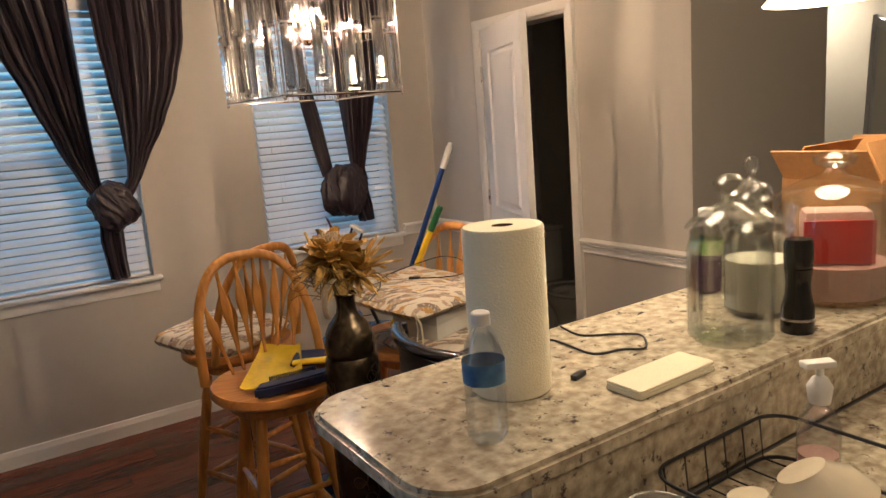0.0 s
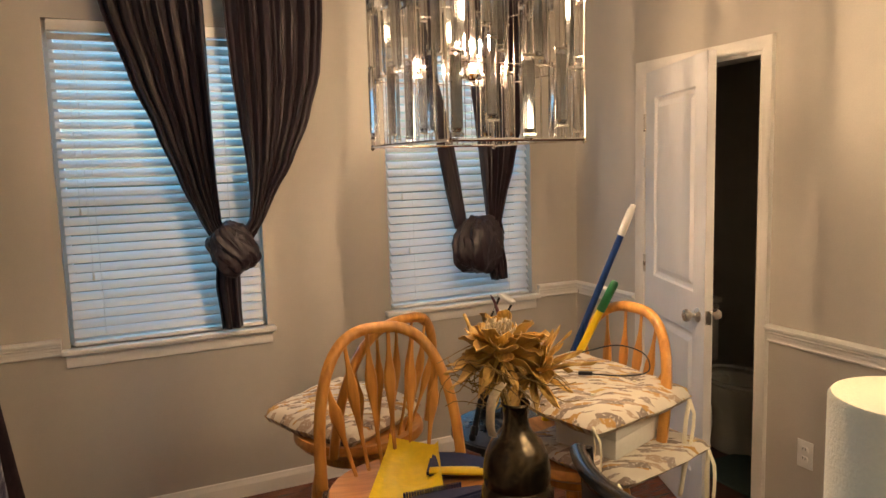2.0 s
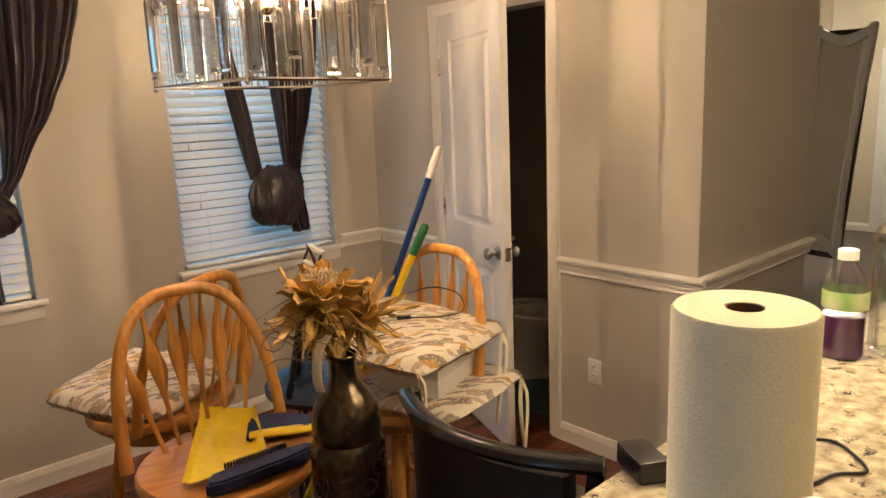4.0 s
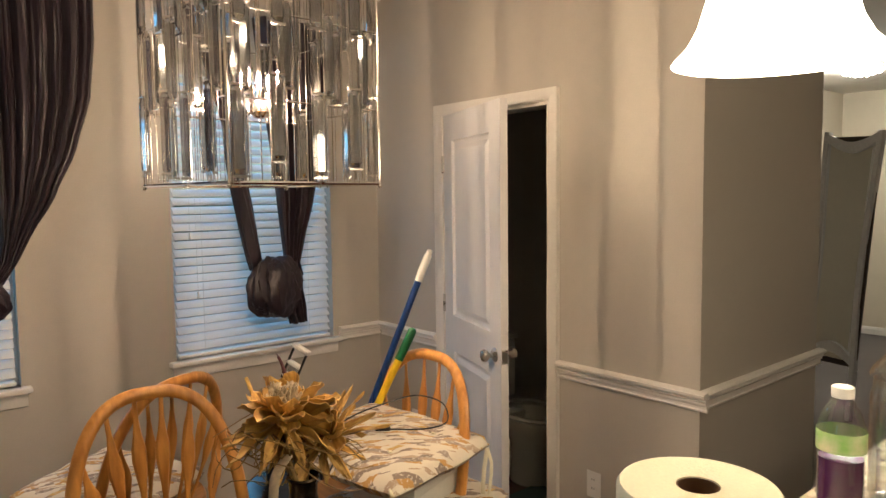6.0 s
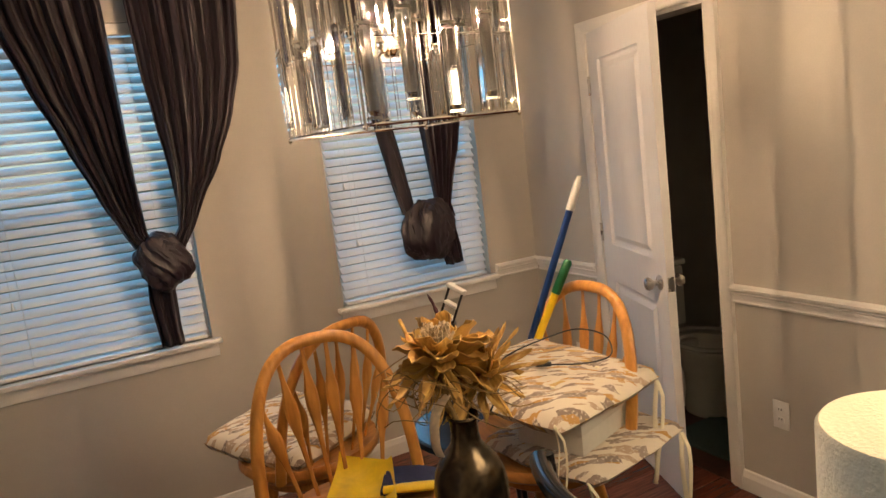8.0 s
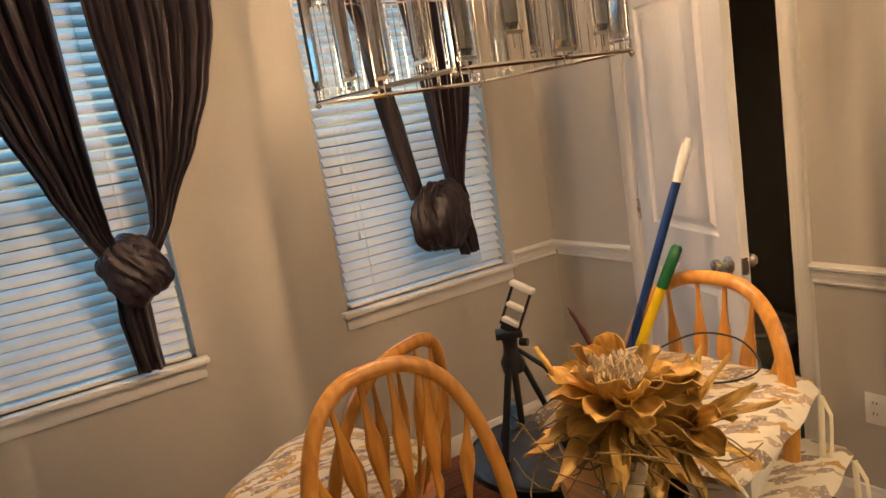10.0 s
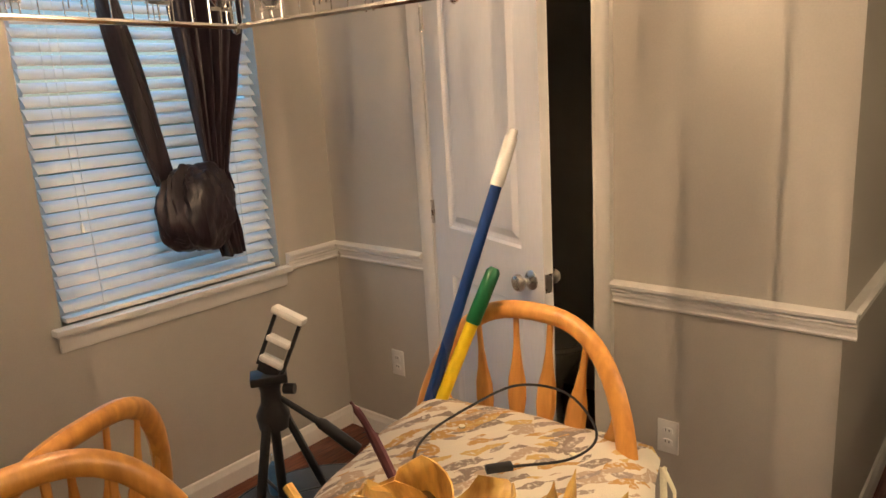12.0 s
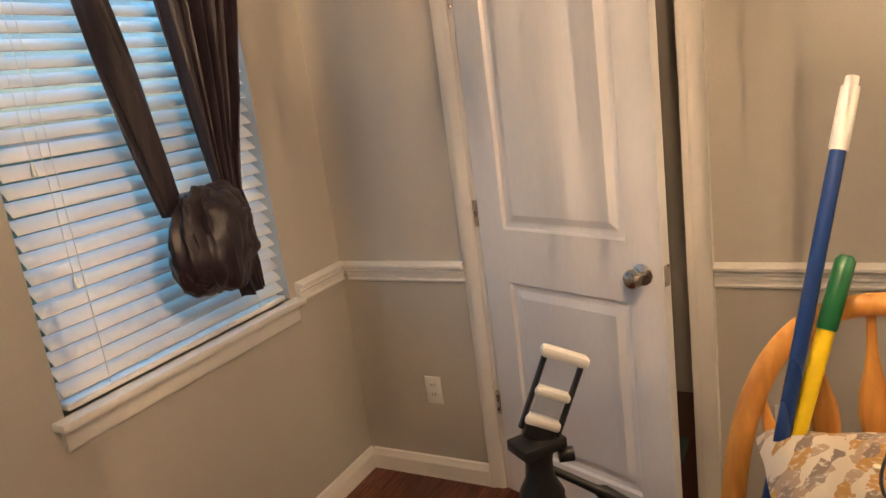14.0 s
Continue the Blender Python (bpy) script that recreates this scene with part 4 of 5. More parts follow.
sheet("navy_strip", [(2.47, -2.00, -1.82, 1.0, 0.020), (1.2, -1.50, -1.28, 1.0, 0.022), (0.03, -1.20, -0.92, 1.2, 0.040)], 1.2, 0.016, near, M_BLUECLOTH, XN, 30, 22, "dark navy velvet strip", along="y")
sheet("dark_edge", [(2.47, -1.84, -1.69, 1.0, 0.012), (1.2, -1.30, -1.11, 1.0, 0.015), (0.03, -0.94, -0.70, 1.3, 0.048)], 1.6, 0.022, near, M_CURTAIN, XN, 36, 24, "dark plum edge", along="y")

# patio door behind the velvet curtain
patio = structure(empty("door_2", (0, 0, 0), "white-framed sliding glass patio door", "patio door"), "", "patio door")
bm = bmesh.new()
xm = WEST - 0.10
for y0, y1, z0, z1 in ((PD_S, PD_S + 0.06, 0, PD_H), (PD_N - 0.06, PD_N, 0, PD_H), (PD_S + 0.06, PD_N - 0.06, PD_H - 0.06, PD_H), (PD_S + 0.06, PD_N - 0.06, 0, 0.08), (-2.09, -2.01, 0.08, PD_H - 0.06)):
    box(xm, xm + 0.06, y0, y1, z0, z1, bm=bm)
part("door_frame", bm, M_TRIM, patio, smooth=False)
for y0, y1 in ((PD_S + 0.06, -2.09), (-2.01, PD_N - 0.06)):
    p = part("pane", box(xm + 0.02, xm + 0.026, y0, y1, 0.08, PD_H - 0.06), M_PANE, patio, smooth=False)
    p.visible_shadow = False


# ---------------------------------------------------------------- cushions and box on the stools
def cushion(name, m, size, thick, label, seed, ties=True, droop=0.0):
    c = empty(name, m, label, "cushion", "printed seat cushions")
    bm = bmesh.new()
    n = 26
    rnd = random.Random(seed)
    tufts = [(sx * size * 0.21, sy * size * 0.21) for sx in (-1, 1) for sy in (-1, 1)]
    tops, bots = [], []
    for i in range(n + 1):
        rt, rb = [], []
        for j in range(n + 1):
            u, v = -1 + 2 * i / n, -1 + 2 * j / n
            k = 1 - 0.07 * (u * u * v * v)
            x, y = u * size / 2 * k * (1 + 0.012 * math.sin(9 * v)), v * size / 2 * k * (1 + 0.012 * math.sin(8 * u))
            e = max(abs(u), abs(v))
            h = thick / 2 * math.sqrt(max(0.0, 1 - e ** 5))
            dent = sum(0.26 * math.exp(-((x - a) ** 2 + (y - b) ** 2) / 0.0011) for a, b in tufts)
            w = 0.006 * noise.noise(Vector((x * 14 + seed, y * 14, 0)))
            sag = -droop * max(0, -u - 0.2) ** 2
            rt.append(bm.verts.new((x, y, h * (1 - dent) + w + sag)))
            rb.append(rt[-1] if e > 0.9999 else bm.verts.new((x, y, -h * (1 - 0.4 * dent) + w + sag)))
        tops.append(rt)
        bots.append(rb)
    for g, flip in ((tops, False), (bots, True)):
        for i in range(n):
            for j in range(n):
                f = (g[i][j], g[i + 1][j], g[i + 1][j + 1], g[i][j + 1])
                bm.faces.new(f[::-1] if flip else f)
    bmesh.ops.recalc_face_normals(bm, faces=bm.faces)
    part("pad", bm, M_CLOTH, c)
    for a, b in tufts:
        part("tuft", lathe(((0, 0), (0.006, 0.001), (0.006, 0.004), (0, 0.006)), 8, centre=(a, b)), M_PAPER, c, m=Matrix.Translation((0, 0, thick / 2 * 0.74)))
    if ties:
        for k, (x, y) in enumerate(((-size * 0.47, -size * 0.42), (size * 0.40, -size * 0.49))):
            for q in range(2):
                pts = [(x, y, 0)]
                for i in range(1, 9):
                    t = i / 8
                    pts.append((x - 0.02 * (x > 0) + 0.012 * math.sin(5 * t + q * 2 + k), y - 0.018 - 0.012 * math.sin(3 * t) + 0.012 * q, -0.27 * t - 0.02 * q))
                part("tie", tube(pts, 0.006, 6, flat=0.3), M_PAPER, c, "cream cloth tie")
    return c


cushion("seat_cushion", pose(-1.83, -1.225, 0.797, 4, -2, 32), 0.40, 0.080, "beige brush-stroke print seat cushion on the oak stool", 4, ties=False)
cushion("seat_cushion", pose(-1.215, -1.875, 0.788, 0, 0, 12), 0.41, 0.055, "flattened cream print cushion under a white box", 7)
cushion("seat_cushion", pose(-1.275, -1.825, 0.954, 5, 2, 15), 0.455, 0.075, "cream, grey and mustard print cushion lying on a box", 9, droop=0.02)
wb = empty("storage_box", pose(-1.325, -2.022, 0.814, 0, 0, 20), "small white cardboard box with a lid, between two cushions", "box")
part("body", box(0.003, 0.267, 0.003, 0.197, 0, 0.060, 0.002), M_BOX, wb)
part("lid", box(0, 0.27, 0, 0.20, 0.054, 0.088, 0.003), M_BOX, wb)

# charging cable on the top cushion
cab = empty("charging_cable", pose(0.033, 0.030, 0.045), "thin black charging cable looped over a cushion", "cable")
pts = [(-1.60, -2.05, 0.965), (-1.50, -1.93, 0.965), (-1.42, -1.80, 0.965), (-1.33, -1.74, 0.965), (-1.23, -1.76, 0.985), (-1.15, -1.80, 1.00), (-1.11, -1.87, 0.985), (-1.16, -1.95, 0.960), (-1.25, -1.96, 0.962), (-1.32, -1.90, 0.962)]


def smooth_path(pts, per=6):
    """Catmull-Rom through points."""
    P = [Vector(p) for p in pts]
    P = [2 * P[0] - P[1]] + P + [2 * P[-1] - P[-2]]
    out = []
    for i in range(1, len(P) - 2):
        for k in range(per):
            t = k / per
            a, b, c, d = P[i - 1], P[i], P[i + 1], P[i + 2]
            out.append(0.5 * ((2 * b) + (c - a) * t + (2 * a - 5 * b + 4 * c - d) * t * t + (3 * b - a - 3 * c + d) * t ** 3))
    out.append(P[-2])
    return out


part("cord", tube(smooth_path(pts), 0.0022, 6), M_BLACK, cab)
part("plug", box(-0.020, 0.020, -0.007, 0.007, -0.005, 0.005, 0.002), M_BLACK, cab, m=pose(-1.335, -1.888, 0.964, 0, 0, 140))


# ---------------------------------------------------------------- dustpan and brush
dp = empty("dustpan", pose(-1.862, -1.738, 0.757, 0, 0, 0), "yellow plastic dustpan lying on the oak stool", "dustpan")
bm = bmesh.new()
A, B, C, D = Vector((-0.115, -0.155, 0.0)), Vector((0.085, -0.172, 0.0)), Vector((0.165, 0.035, 0.012)), Vector((0.065, 0.16, 0.014))
n = 14
top, bot = [], []
for i in range(n + 1):
    rt, rb = [], []
    for j in range(n + 1):
        u, v = i / n, j / n
        p = A.lerp(B, u).lerp(D.lerp(C, u), v)
        bowl = -0.016 / (1 + math.exp(40 * (math.hypot(u - 0.60, (v - 0.55) * 0.9) - 0.27)))
        rim = 0.022 * max(0, (v - 0.82) / 0.18) ** 2 + 0.014 * max(0, (u - 0.86) / 0.14) ** 2 + 0.012 * max(0, (0.12 - u) / 0.12) ** 2
        rt.append(bm.verts.new(p + Vector((0, 0, 0.026 + bowl + rim))))
        rb.append(bm.verts.new(p + Vector((0, 0, 0.023 + bowl + rim))))
    top.append(rt)
    bot.append(rb)
for g in (top, bot):
    for i in range(n):
        for j in range(n):
            bm.faces.new((g[i][j], g[i + 1][j], g[i + 1][j + 1], g[i][j + 1]))
for i in range(n):
    for a, b in (((i, 0), (i + 1, 0)), ((i, n), (i + 1, n)), ((0, i), (0, i + 1)), ((n, i), (n, i + 1))):
        bm.faces.new((top[a[0]][a[1]], top[b[0]][b[1]], bot[b[0]][b[1]], bot[a[0]][a[1]]))
bmesh.ops.recalc_face_normals(bm, faces=bm.faces)
part("pan", bm, M_YELLOW, dp)
part("handle", tube([(0.10, -0.05, 0.034), (0.14, -0.075, 0.036), (0.20, -0.105, 0.034), (0.245, -0.125, 0.030)], [0.014, 0.017, 0.018, 0.015], 10, flat=0.6), M_YELLOW, dp)
br = empty("hand_brush", pose(-1.817, -1.953, 0.769, 0, 0, -4), "navy blue hand brush lying beside a yellow dustpan", "brush")
part("bristle_block", prism([(-0.135, -0.018), (-0.10, -0.03), (0.05, -0.028), (0.12, -0.018), (0.15, 0.0), (0.12, 0.02), (0.0, 0.035), (-0.11, 0.022)], 0.0, 0.034, 0.006), M_NAVY, br)
bm = bmesh.new()
for i in range(22):
    x = -0.075 + 0.007 * i
    box(x, x + 0.0035, 0.022, 0.030, 0.032, 0.045, bm=bm)
part("comb_teeth", bm, M_NAVY, br, smooth=False)
scoop = empty("dustpan", pose(-1.689, -1.786, 0.777, 0, 0, -30), "navy blue plastic scoop half under a yellow dustpan", "dustpan")
part("pan", prism([(-0.07, -0.05), (0.09, -0.04), (0.10, 0.03), (0.02, 0.07), (-0.07, 0.075)], 0.0, 0.022, 0.006), M_NAVY, scoop)


# ---------------------------------------------------------------- little round table, tripod, bottle
tb = empty("round_side_table", Matrix.Translation((-1.20, -1.282, 0)) @ Matrix.Diagonal((1, 1, 1.0525, 1)), "small round side table with a dark grey top and thin legs", "side table")
part("tabletop", lathe(((0, 0.584), (0.218, 0.584), (0.232, 0.590), (0.232, 0.604), (0.226, 0.610), (0, 0.610)), 56), M_TABLE, tb)
part("rim", lathe(((0.232, 0.586), (0.237, 0.588), (0.237, 0.606), (0.232, 0.608)), 56), M_BLACK, tb)
for k in range(4):
    a = radians(20 + 90 * k)
    part("leg", tube([(0.15 * math.cos(a), 0.15 * math.sin(a), 0.585), (0.20 * math.cos(a), 0.20 * math.sin(a), 0.0)], 0.009, 8), M_BLACK, tb)
part("leg_ring", tube([(0.185 * math.cos(2 * math.pi * k / 24), 0.185 * math.sin(2 * math.pi * k / 24), 0.17) for k in range(25)], 0.005, 6), M_BLACK, tb)

tp = empty("phone_tripod", pose(-1.284, -1.283, 0.643), "black folding tripod with a white-padded phone clamp", "tripod")
H0 = 0.285
for k in range(3):
    a = radians(-38 + 120 * k)
    d = Vector((math.cos(a), math.sin(a), 0))
    top = Vector((0, 0, H0)) + d * 0.022
    foot = d * 0.125
    leg = part("leg", tube([top, top.lerp(foot, 0.93)], [0.0105, 0.0105], 8, flat=0.8), M_BLACK, tp)
    part("leg_clamp", tube([top.lerp(foot, 0.84), top.lerp(foot, 0.94)], 0.015, 8), M_BLACK, leg)
    part("rubber_foot", lathe(((0, 0), (0.012, 0.001), (0.013, 0.012), (0.009, 0.024), (0, 0.024)), 10, centre=(foot.x, foot.y)), M_BLACK, leg)
    part("brace", tube([Vector((0, 0, 0.10)), top.lerp(foot, 0.62)], 0.004, 6, flat=0.5), M_BLACK, tp)
part("centre_column", tube([(0, 0, 0.09), (0, 0, H0 + 0.03)], 0.010, 10), M_BLACK, tp)
part("crown", lathe(((0, H0 - 0.03), (0.030, H0 - 0.028), (0.034, H0), (0.022, H0 + 0.025), (0.020, H0 + 0.05), (0.024, H0 + 0.07), (0, H0 + 0.07)), 16), M_BLACK, tp)
part("pan_handle", tube([(0.01, -0.01, H0 + 0.035), (0.055, -0.065, H0 - 0.020), (0.062, -0.073, H0 - 0.028), (0.105, -0.125, H0 - 0.090)], [0.006, 0.007, 0.012, 0.013], 10), M_BLACK, tp)
hd = part("head_plate", box(-0.036, 0.036, -0.026, 0.026, H0 + 0.070, H0 + 0.088, 0.003), M_BLACK, tp, m=pose(0, 0, 0, 0, 0, -35))
part("side_screw", tube([(0.03, 0, H0 + 0.055), (0.052, 0, H0 + 0.055)], 0.011, 10), M_BLACK, tp, m=pose(0, 0, 0, 0, 0, -60))
cl = part("phone_clamp", box(-0.026, 0.026, -0.011, 0.011, 0, 0.035, 0.003), M_BLACK, tp, m=pose(0, 0, H0 + 0.086, -6, 24, -66) @ Matrix.Scale(0.88, 4))
for x in (-0.031, 0.031):
    part("clamp_rail", tube([(x, 0, 0.012), (x, 0, 0.142)], 0.0062, 8, flat=0.8), M_BLACK, cl)
part("clamp_pad", box(-0.040, 0.040, -0.016, 0.016, 0.140, 0.158, 0.006), M_WHITE, cl, "white rubber pad")
part("clamp_pad", box(-0.030, 0.030, -0.014, 0.014, 0.076, 0.090, 0.005), M_WHITE, cl, "white rubber pad")
part("clamp_pad", box(-0.030, 0.030, -0.014, 0.014, 0.024, 0.040, 0.005), M_WHITE, cl, "white rubber pad")
part("clamp_spring", box(-0.022, 0.022, -0.002, 0.002, 0.040, 0.076), M_PET, cl, smooth=False)

sb = empty("spray_bottle", (-1.19, -1.12, 0.643), "small bottle with dark blue contents and a clear neck", "bottle")
part("body", lathe(((0, 0), (0.018, 0.001), (0.020, 0.01), (0.020, 0.06), (0.010, 0.076), (0, 0.076)), 16), M_LABELB, sb)
part("cap", lathe(((0, 0.074), (0.009, 0.074), (0.009, 0.098), (0, 0.10)), 12), M_PET, sb)


# ---------------------------------------------------------------- broom and mop handles
def pole(name, label, category, foot, top, r, mats):
    """mats: (share from, share to, radius factor, material, part name)."""
    p = empty(name, (0, 0, 0), label, category)
    F, T = Vector(foot), Vector(top)
    for a, b, k, m, nm in mats:
        pts = [F.lerp(T, a + (b - a) * t) for t in (0, 0.04, 0.5, 0.93, 1)]
        part(nm, tube(pts, [r * k * 0.93, r * k, r * k, r * k * 0.96, r * k * (0.6 if b > 0.99 else 0.95)], 14), m, p)
    return p


p1 = pole("mop_handle", "blue metal mop handle with a white tip, leaning on a stool", "mop handle", (-1.508, -1.42, 0.03), (-0.990, -1.689, 1.466), 0.0112,
          ((0, 0.94, 1, M_BLUE, "shaft"), (0.932, 0.990, 1.14, M_WHITE, "white_grip"), (0.988, 1.0, 0.8, M_WHITE, "tip")))
part("mop_head", box(-0.13, 0.13, -0.04, 0.04, 0, 0.03, 0.008), M_BLUE, p1, m=pose(-1.515, -1.418, 0, 0, 0, 30))
p2 = pole("broom_handle", "yellow broom handle with a green grip, leaning on a stool", "broom handle", (-1.52, -1.375, 0.09), (-1.054, -1.681, 1.225), 0.0125,
          ((0, 0.93, 1, M_YELLOW, "shaft"), (0.915, 1.0, 1.12, M_GREEN, "green_grip")))
part("broom_head", box(-0.11, 0.11, -0.03, 0.03, 0, 0.095, 0.01), M_NAVY, p2, m=pose(-1.525, -1.34, 0, 0, 0, 20))


# ---------------------------------------------------------------- tall bronze vase with dried flowers
vase = empty("floor_vase", Matrix.Translation((-1.722, -2.18, 0)) @ Matrix.Diagonal((1, 1, 1.037, 1)), "tall dark bronze floor vase with raised scrolls", "vase")
part("body", lathe(((0, 0), (0.072, 0.002), (0.078, 0.02), (0.079, 0.30), (0.080, 0.70), (0.080, 0.845), (0.077, 0.868), (0.070, 0.880), (0.074, 0.892), (0.0735, 0.915), (0.068, 0.945), (0.056, 0.970), (0.040, 0.988), (0.030, 1.002), (0.027, 1.020), (0.028, 1.044), (0.032, 1.052), (0.030, 1.056), (0.024, 1.050), (0.022, 1.0), (0, 0.99)), 44), M_BRONZE, vase)
rnd = random.Random(5)
for k in range(14):
    a0_, z0_ = rnd.uniform(-math.pi, math.pi), rnd.uniform(0.35, 0.82)
    if k < 8:
        a0_ = radians(-130 + 14 * k + rnd.uniform(-5, 5))
        z0_ = 0.50 + 0.045 * ((k * 3) % 8)
    pts = []
    for i in range(22):
        t = i / 21
        s = 0.028 * (1 - 0.6 * t)
        aa = a0_ + (s * math.cos(7 * t) + 0.018 * t) / 0.08
        zz = z0_ + s * 1.3 * math.sin(7 * t) + 0.05 * t
        pts.append((0.0795 * math.cos(aa), 0.0795 * math.sin(aa), zz))
    part("scroll", tube(pts, 0.0017, 5), M_BRONZELINE, vase)


def petal_mesh(length, width, cup, curl):
    bm = bmesh.new()
    nu, nv = 9, 4
    g = []
    for i in range(nu + 1):
        u = i / nu
        w = width * max(0.05, math.sin(math.pi * (0.07 + 0.78 * u ** 1.15)) ** 0.75)
        row = []
        for j in range(nv + 1):
            v = -1 + 2 * j / nv
            row.append(bm.verts.new((v * w / 2, length * u * (1 - 0.12 * u * abs(v)) , cup * width * v * v * (0.9 - 0.5 * u) + curl * length * u * u + 0.05 * length * math.sin(math.pi * u) * (v if abs(v) > 0.9 else 0) + 0.004 * math.sin(9 * u + 3 * v))))
        g.append(row)
    for a, b in zip(g, g[1:]):
        for j in range(nv):
            bm.faces.new((a[j], a[j + 1], b[j + 1], b[j]))
    bmesh.ops.recalc_face_normals(bm, faces=bm.faces)
    bmesh.ops.solidify(bm, geom=bm.faces[:], thickness=0.0016)
    return bm


fl = empty("dried_flower", Matrix.Translation((-1.722, -2.12, 1.197)) @ Matrix.Scale(0.84, 4), "large dried artichoke bloom in ochre and brown, in a bronze vase", "dried flower")
shapes = {}


def petal(kind, m, mat=None):
    if kind not in shapes:
        L, W, c, k = {"broad": (0.088, 0.062, 0.55, 0.20), "mid": (0.098, 0.058, 0.50, 0.12), "long": (0.125, 0.020, 0.6, -0.10), "strap": (0.17, 0.020, 0.5, -0.22), "hair": (0.040, 0.009, 0.3, 0.1)}[kind]
        shapes[kind] = part("petal", petal_mesh(L, W, c, k), mat or M_PETAL, fl, m=m)
        return
    again(shapes[kind], m, fl)


def whorl(kind, count, lift, at, spread, seed, scale=1.0, tilt=pose(0, 0, 0)):
    r = random.Random(seed)
    for k in range(count):
        az = 360 * k / count + r.uniform(-14, 14)
        el = lift + r.uniform(-spread, spread)
        s = scale * r.uniform(0.82, 1.15)
        petal(kind, Matrix.Translation(at) @ tilt @ pose(0, 0, 0, 0, 0, az) @ pose(0, 0.012, 0, el, r.uniform(-18, 18), 0) @ Matrix.Scale(s, 4))


whorl("hair", 46, 62, (-0.016, -0.016, 0.036), 28, 3, 1.25)
shapes["hair"].data.materials[0] = M_PETALP
whorl("broad", 5, 50, (0.020, 0.026, 0.006), 9, 4, 0.95)
whorl("broad", 7, 26, (0, 0, 0.004), 9, 5, 1.12)
whorl("mid", 9, 8, (0, 0, 0.0), 9, 6, 1.2)
whorl("mid", 7, -10, (0, 0, -0.010), 10, 7, 1.15)
whorl("long", 15, -14, (0, 0, -0.020), 14, 8, 1.3)
whorl("strap", 8, -52, (0.01, -0.01, -0.030), 16, 9, 0.75)
side = pose(0, 0, 0, 48, 0, -60)
whorl("mid", 8, 34, (0.085, -0.050, -0.058), 14, 12, 0.85, side)
whorl("strap", 9, 10, (0.080, -0.045, -0.064), 24, 14, 0.75, side)
whorl("long", 11, 2, (0.076, -0.040, -0.068), 20, 13, 0.95, side)
r = random.Random(31)
for k in range(46):
    az = r.uniform(0, 2 * math.pi)
    ln = r.uniform(0.08, 0.21)
    rise = r.uniform(-0.10, 0.05)
    wv = r.uniform(0, 6)
    pts = [(0.02 * math.cos(az), 0.02 * math.sin(az), -0.05)]
    for i in range(1, 12):
        t = i / 11
        pts.append((math.cos(az + 0.75 * t * math.sin(4 * t + wv)) * ln * t, math.sin(az + 0.75 * t * math.sin(4 * t + wv)) * ln * t, -0.05 + rise * t + 0.022 * math.sin(8 * t + wv)))
    part("curly_fibre", tube(pts, [0.0024 - 0.0012 * i / 11 for i in range(12)], 5), M_STEM, fl)
for a, h in ((-0.4, 0.0), (1.2, 0.01), (2.4, -0.005), (3.9, 0.0)):
    part("stem", tube([(0.012 * math.cos(a), -0.06 + 0.012 * math.sin(a), -0.155), (0.03 * math.cos(a), -0.035 + 0.02 * math.sin(a), -0.09), (0.02 * math.cos(a), 0.01 * math.sin(a), -0.02)], 0.006, 8), M_STEM, fl)
part("bud_stem", tube(smooth_path([(-0.02, 0.02, -0.03), (-0.035, 0.07, 0.0), (-0.03, 0.13, 0.05), (-0.028, 0.155, 0.068)]), 0.005, 8), M_PETAL, fl)
part("purple_stem", tube(smooth_path([(0.03, 0.03, -0.02), (0.06, 0.10, 0.035), (0.068, 0.145, 0.085), (0.060, 0.16, 0.115)]), [0.0055] * 12 + [0.004] * 5 + [0.0015] * 2, 8), M_PURPLEST, fl)
part("pale_leaf", tube(smooth_path([(-0.03, -0.06, -0.07), (-0.075, -0.085, -0.10), (-0.085, -0.09, -0.16), (-0.075, -0.085, -0.195)]), 0.013, 8, flat=0.2), M_PETALP, fl)


# ---------------------------------------------------------------- black bar stool
bs = empty("black_bar_stool", Matrix.Translation((-1.43, -2.46, 0)) @ Matrix.Diagonal((1, 1, 1.042, 1)), "black lacquered bar stool with curved back and leather pad", "bar stool")
arc = []
for i in range(21):
    t = -1 + 2 * i / 20
    arc.append((-0.225 + 0.085 * t * t, 0.262 * t, 0.945 - 0.022 * (t + 1) * 0.5))
part("top_rail", tube(arc, 0.021, 10, flat=0.75, up=(0, 0, 1)), M_BLACKWOOD, bs)
bm = bmesh.new()
g = []
for i in range(17):
    t = -0.78 + 1.56 * i / 16
    x = -0.212 + 0.085 * t * t
    g.append([bm.verts.new((x + d, 0.262 * t, z)) for d, z in ((-0.014, 0.915), (-0.016, 0.80), (-0.012, 0.70), (0.022, 0.70), (0.028, 0.80), (0.018, 0.915))])
for a, b in zip(g, g[1:]):
    for k in range(6):
        bm.faces.new((a[k], a[(k + 1) % 6], b[(k + 1) % 6], b[k]))
bm.faces.new(g[0])
bm.faces.new(g[-1][::-1])
bmesh.ops.recalc_face_normals(bm, faces=bm.faces)
part("back_pad", bm, M_LEATHER, bs)
for s in (-1, 1):
    part("back_post", tube([(-0.135, 0.245 * s, 0.935), (-0.135, 0.215 * s, 0.70), (-0.150, 0.19 * s, 0.62)], 0.016, 8), M_BLACKWOOD, bs)
part("seat", lathe(((0, 0.60), (0.195, 0.60), (0.205, 0.615), (0.205, 0.645), (0.185, 0.668), (0.10, 0.675), (0, 0.676)), 36), M_LEATHER, bs)
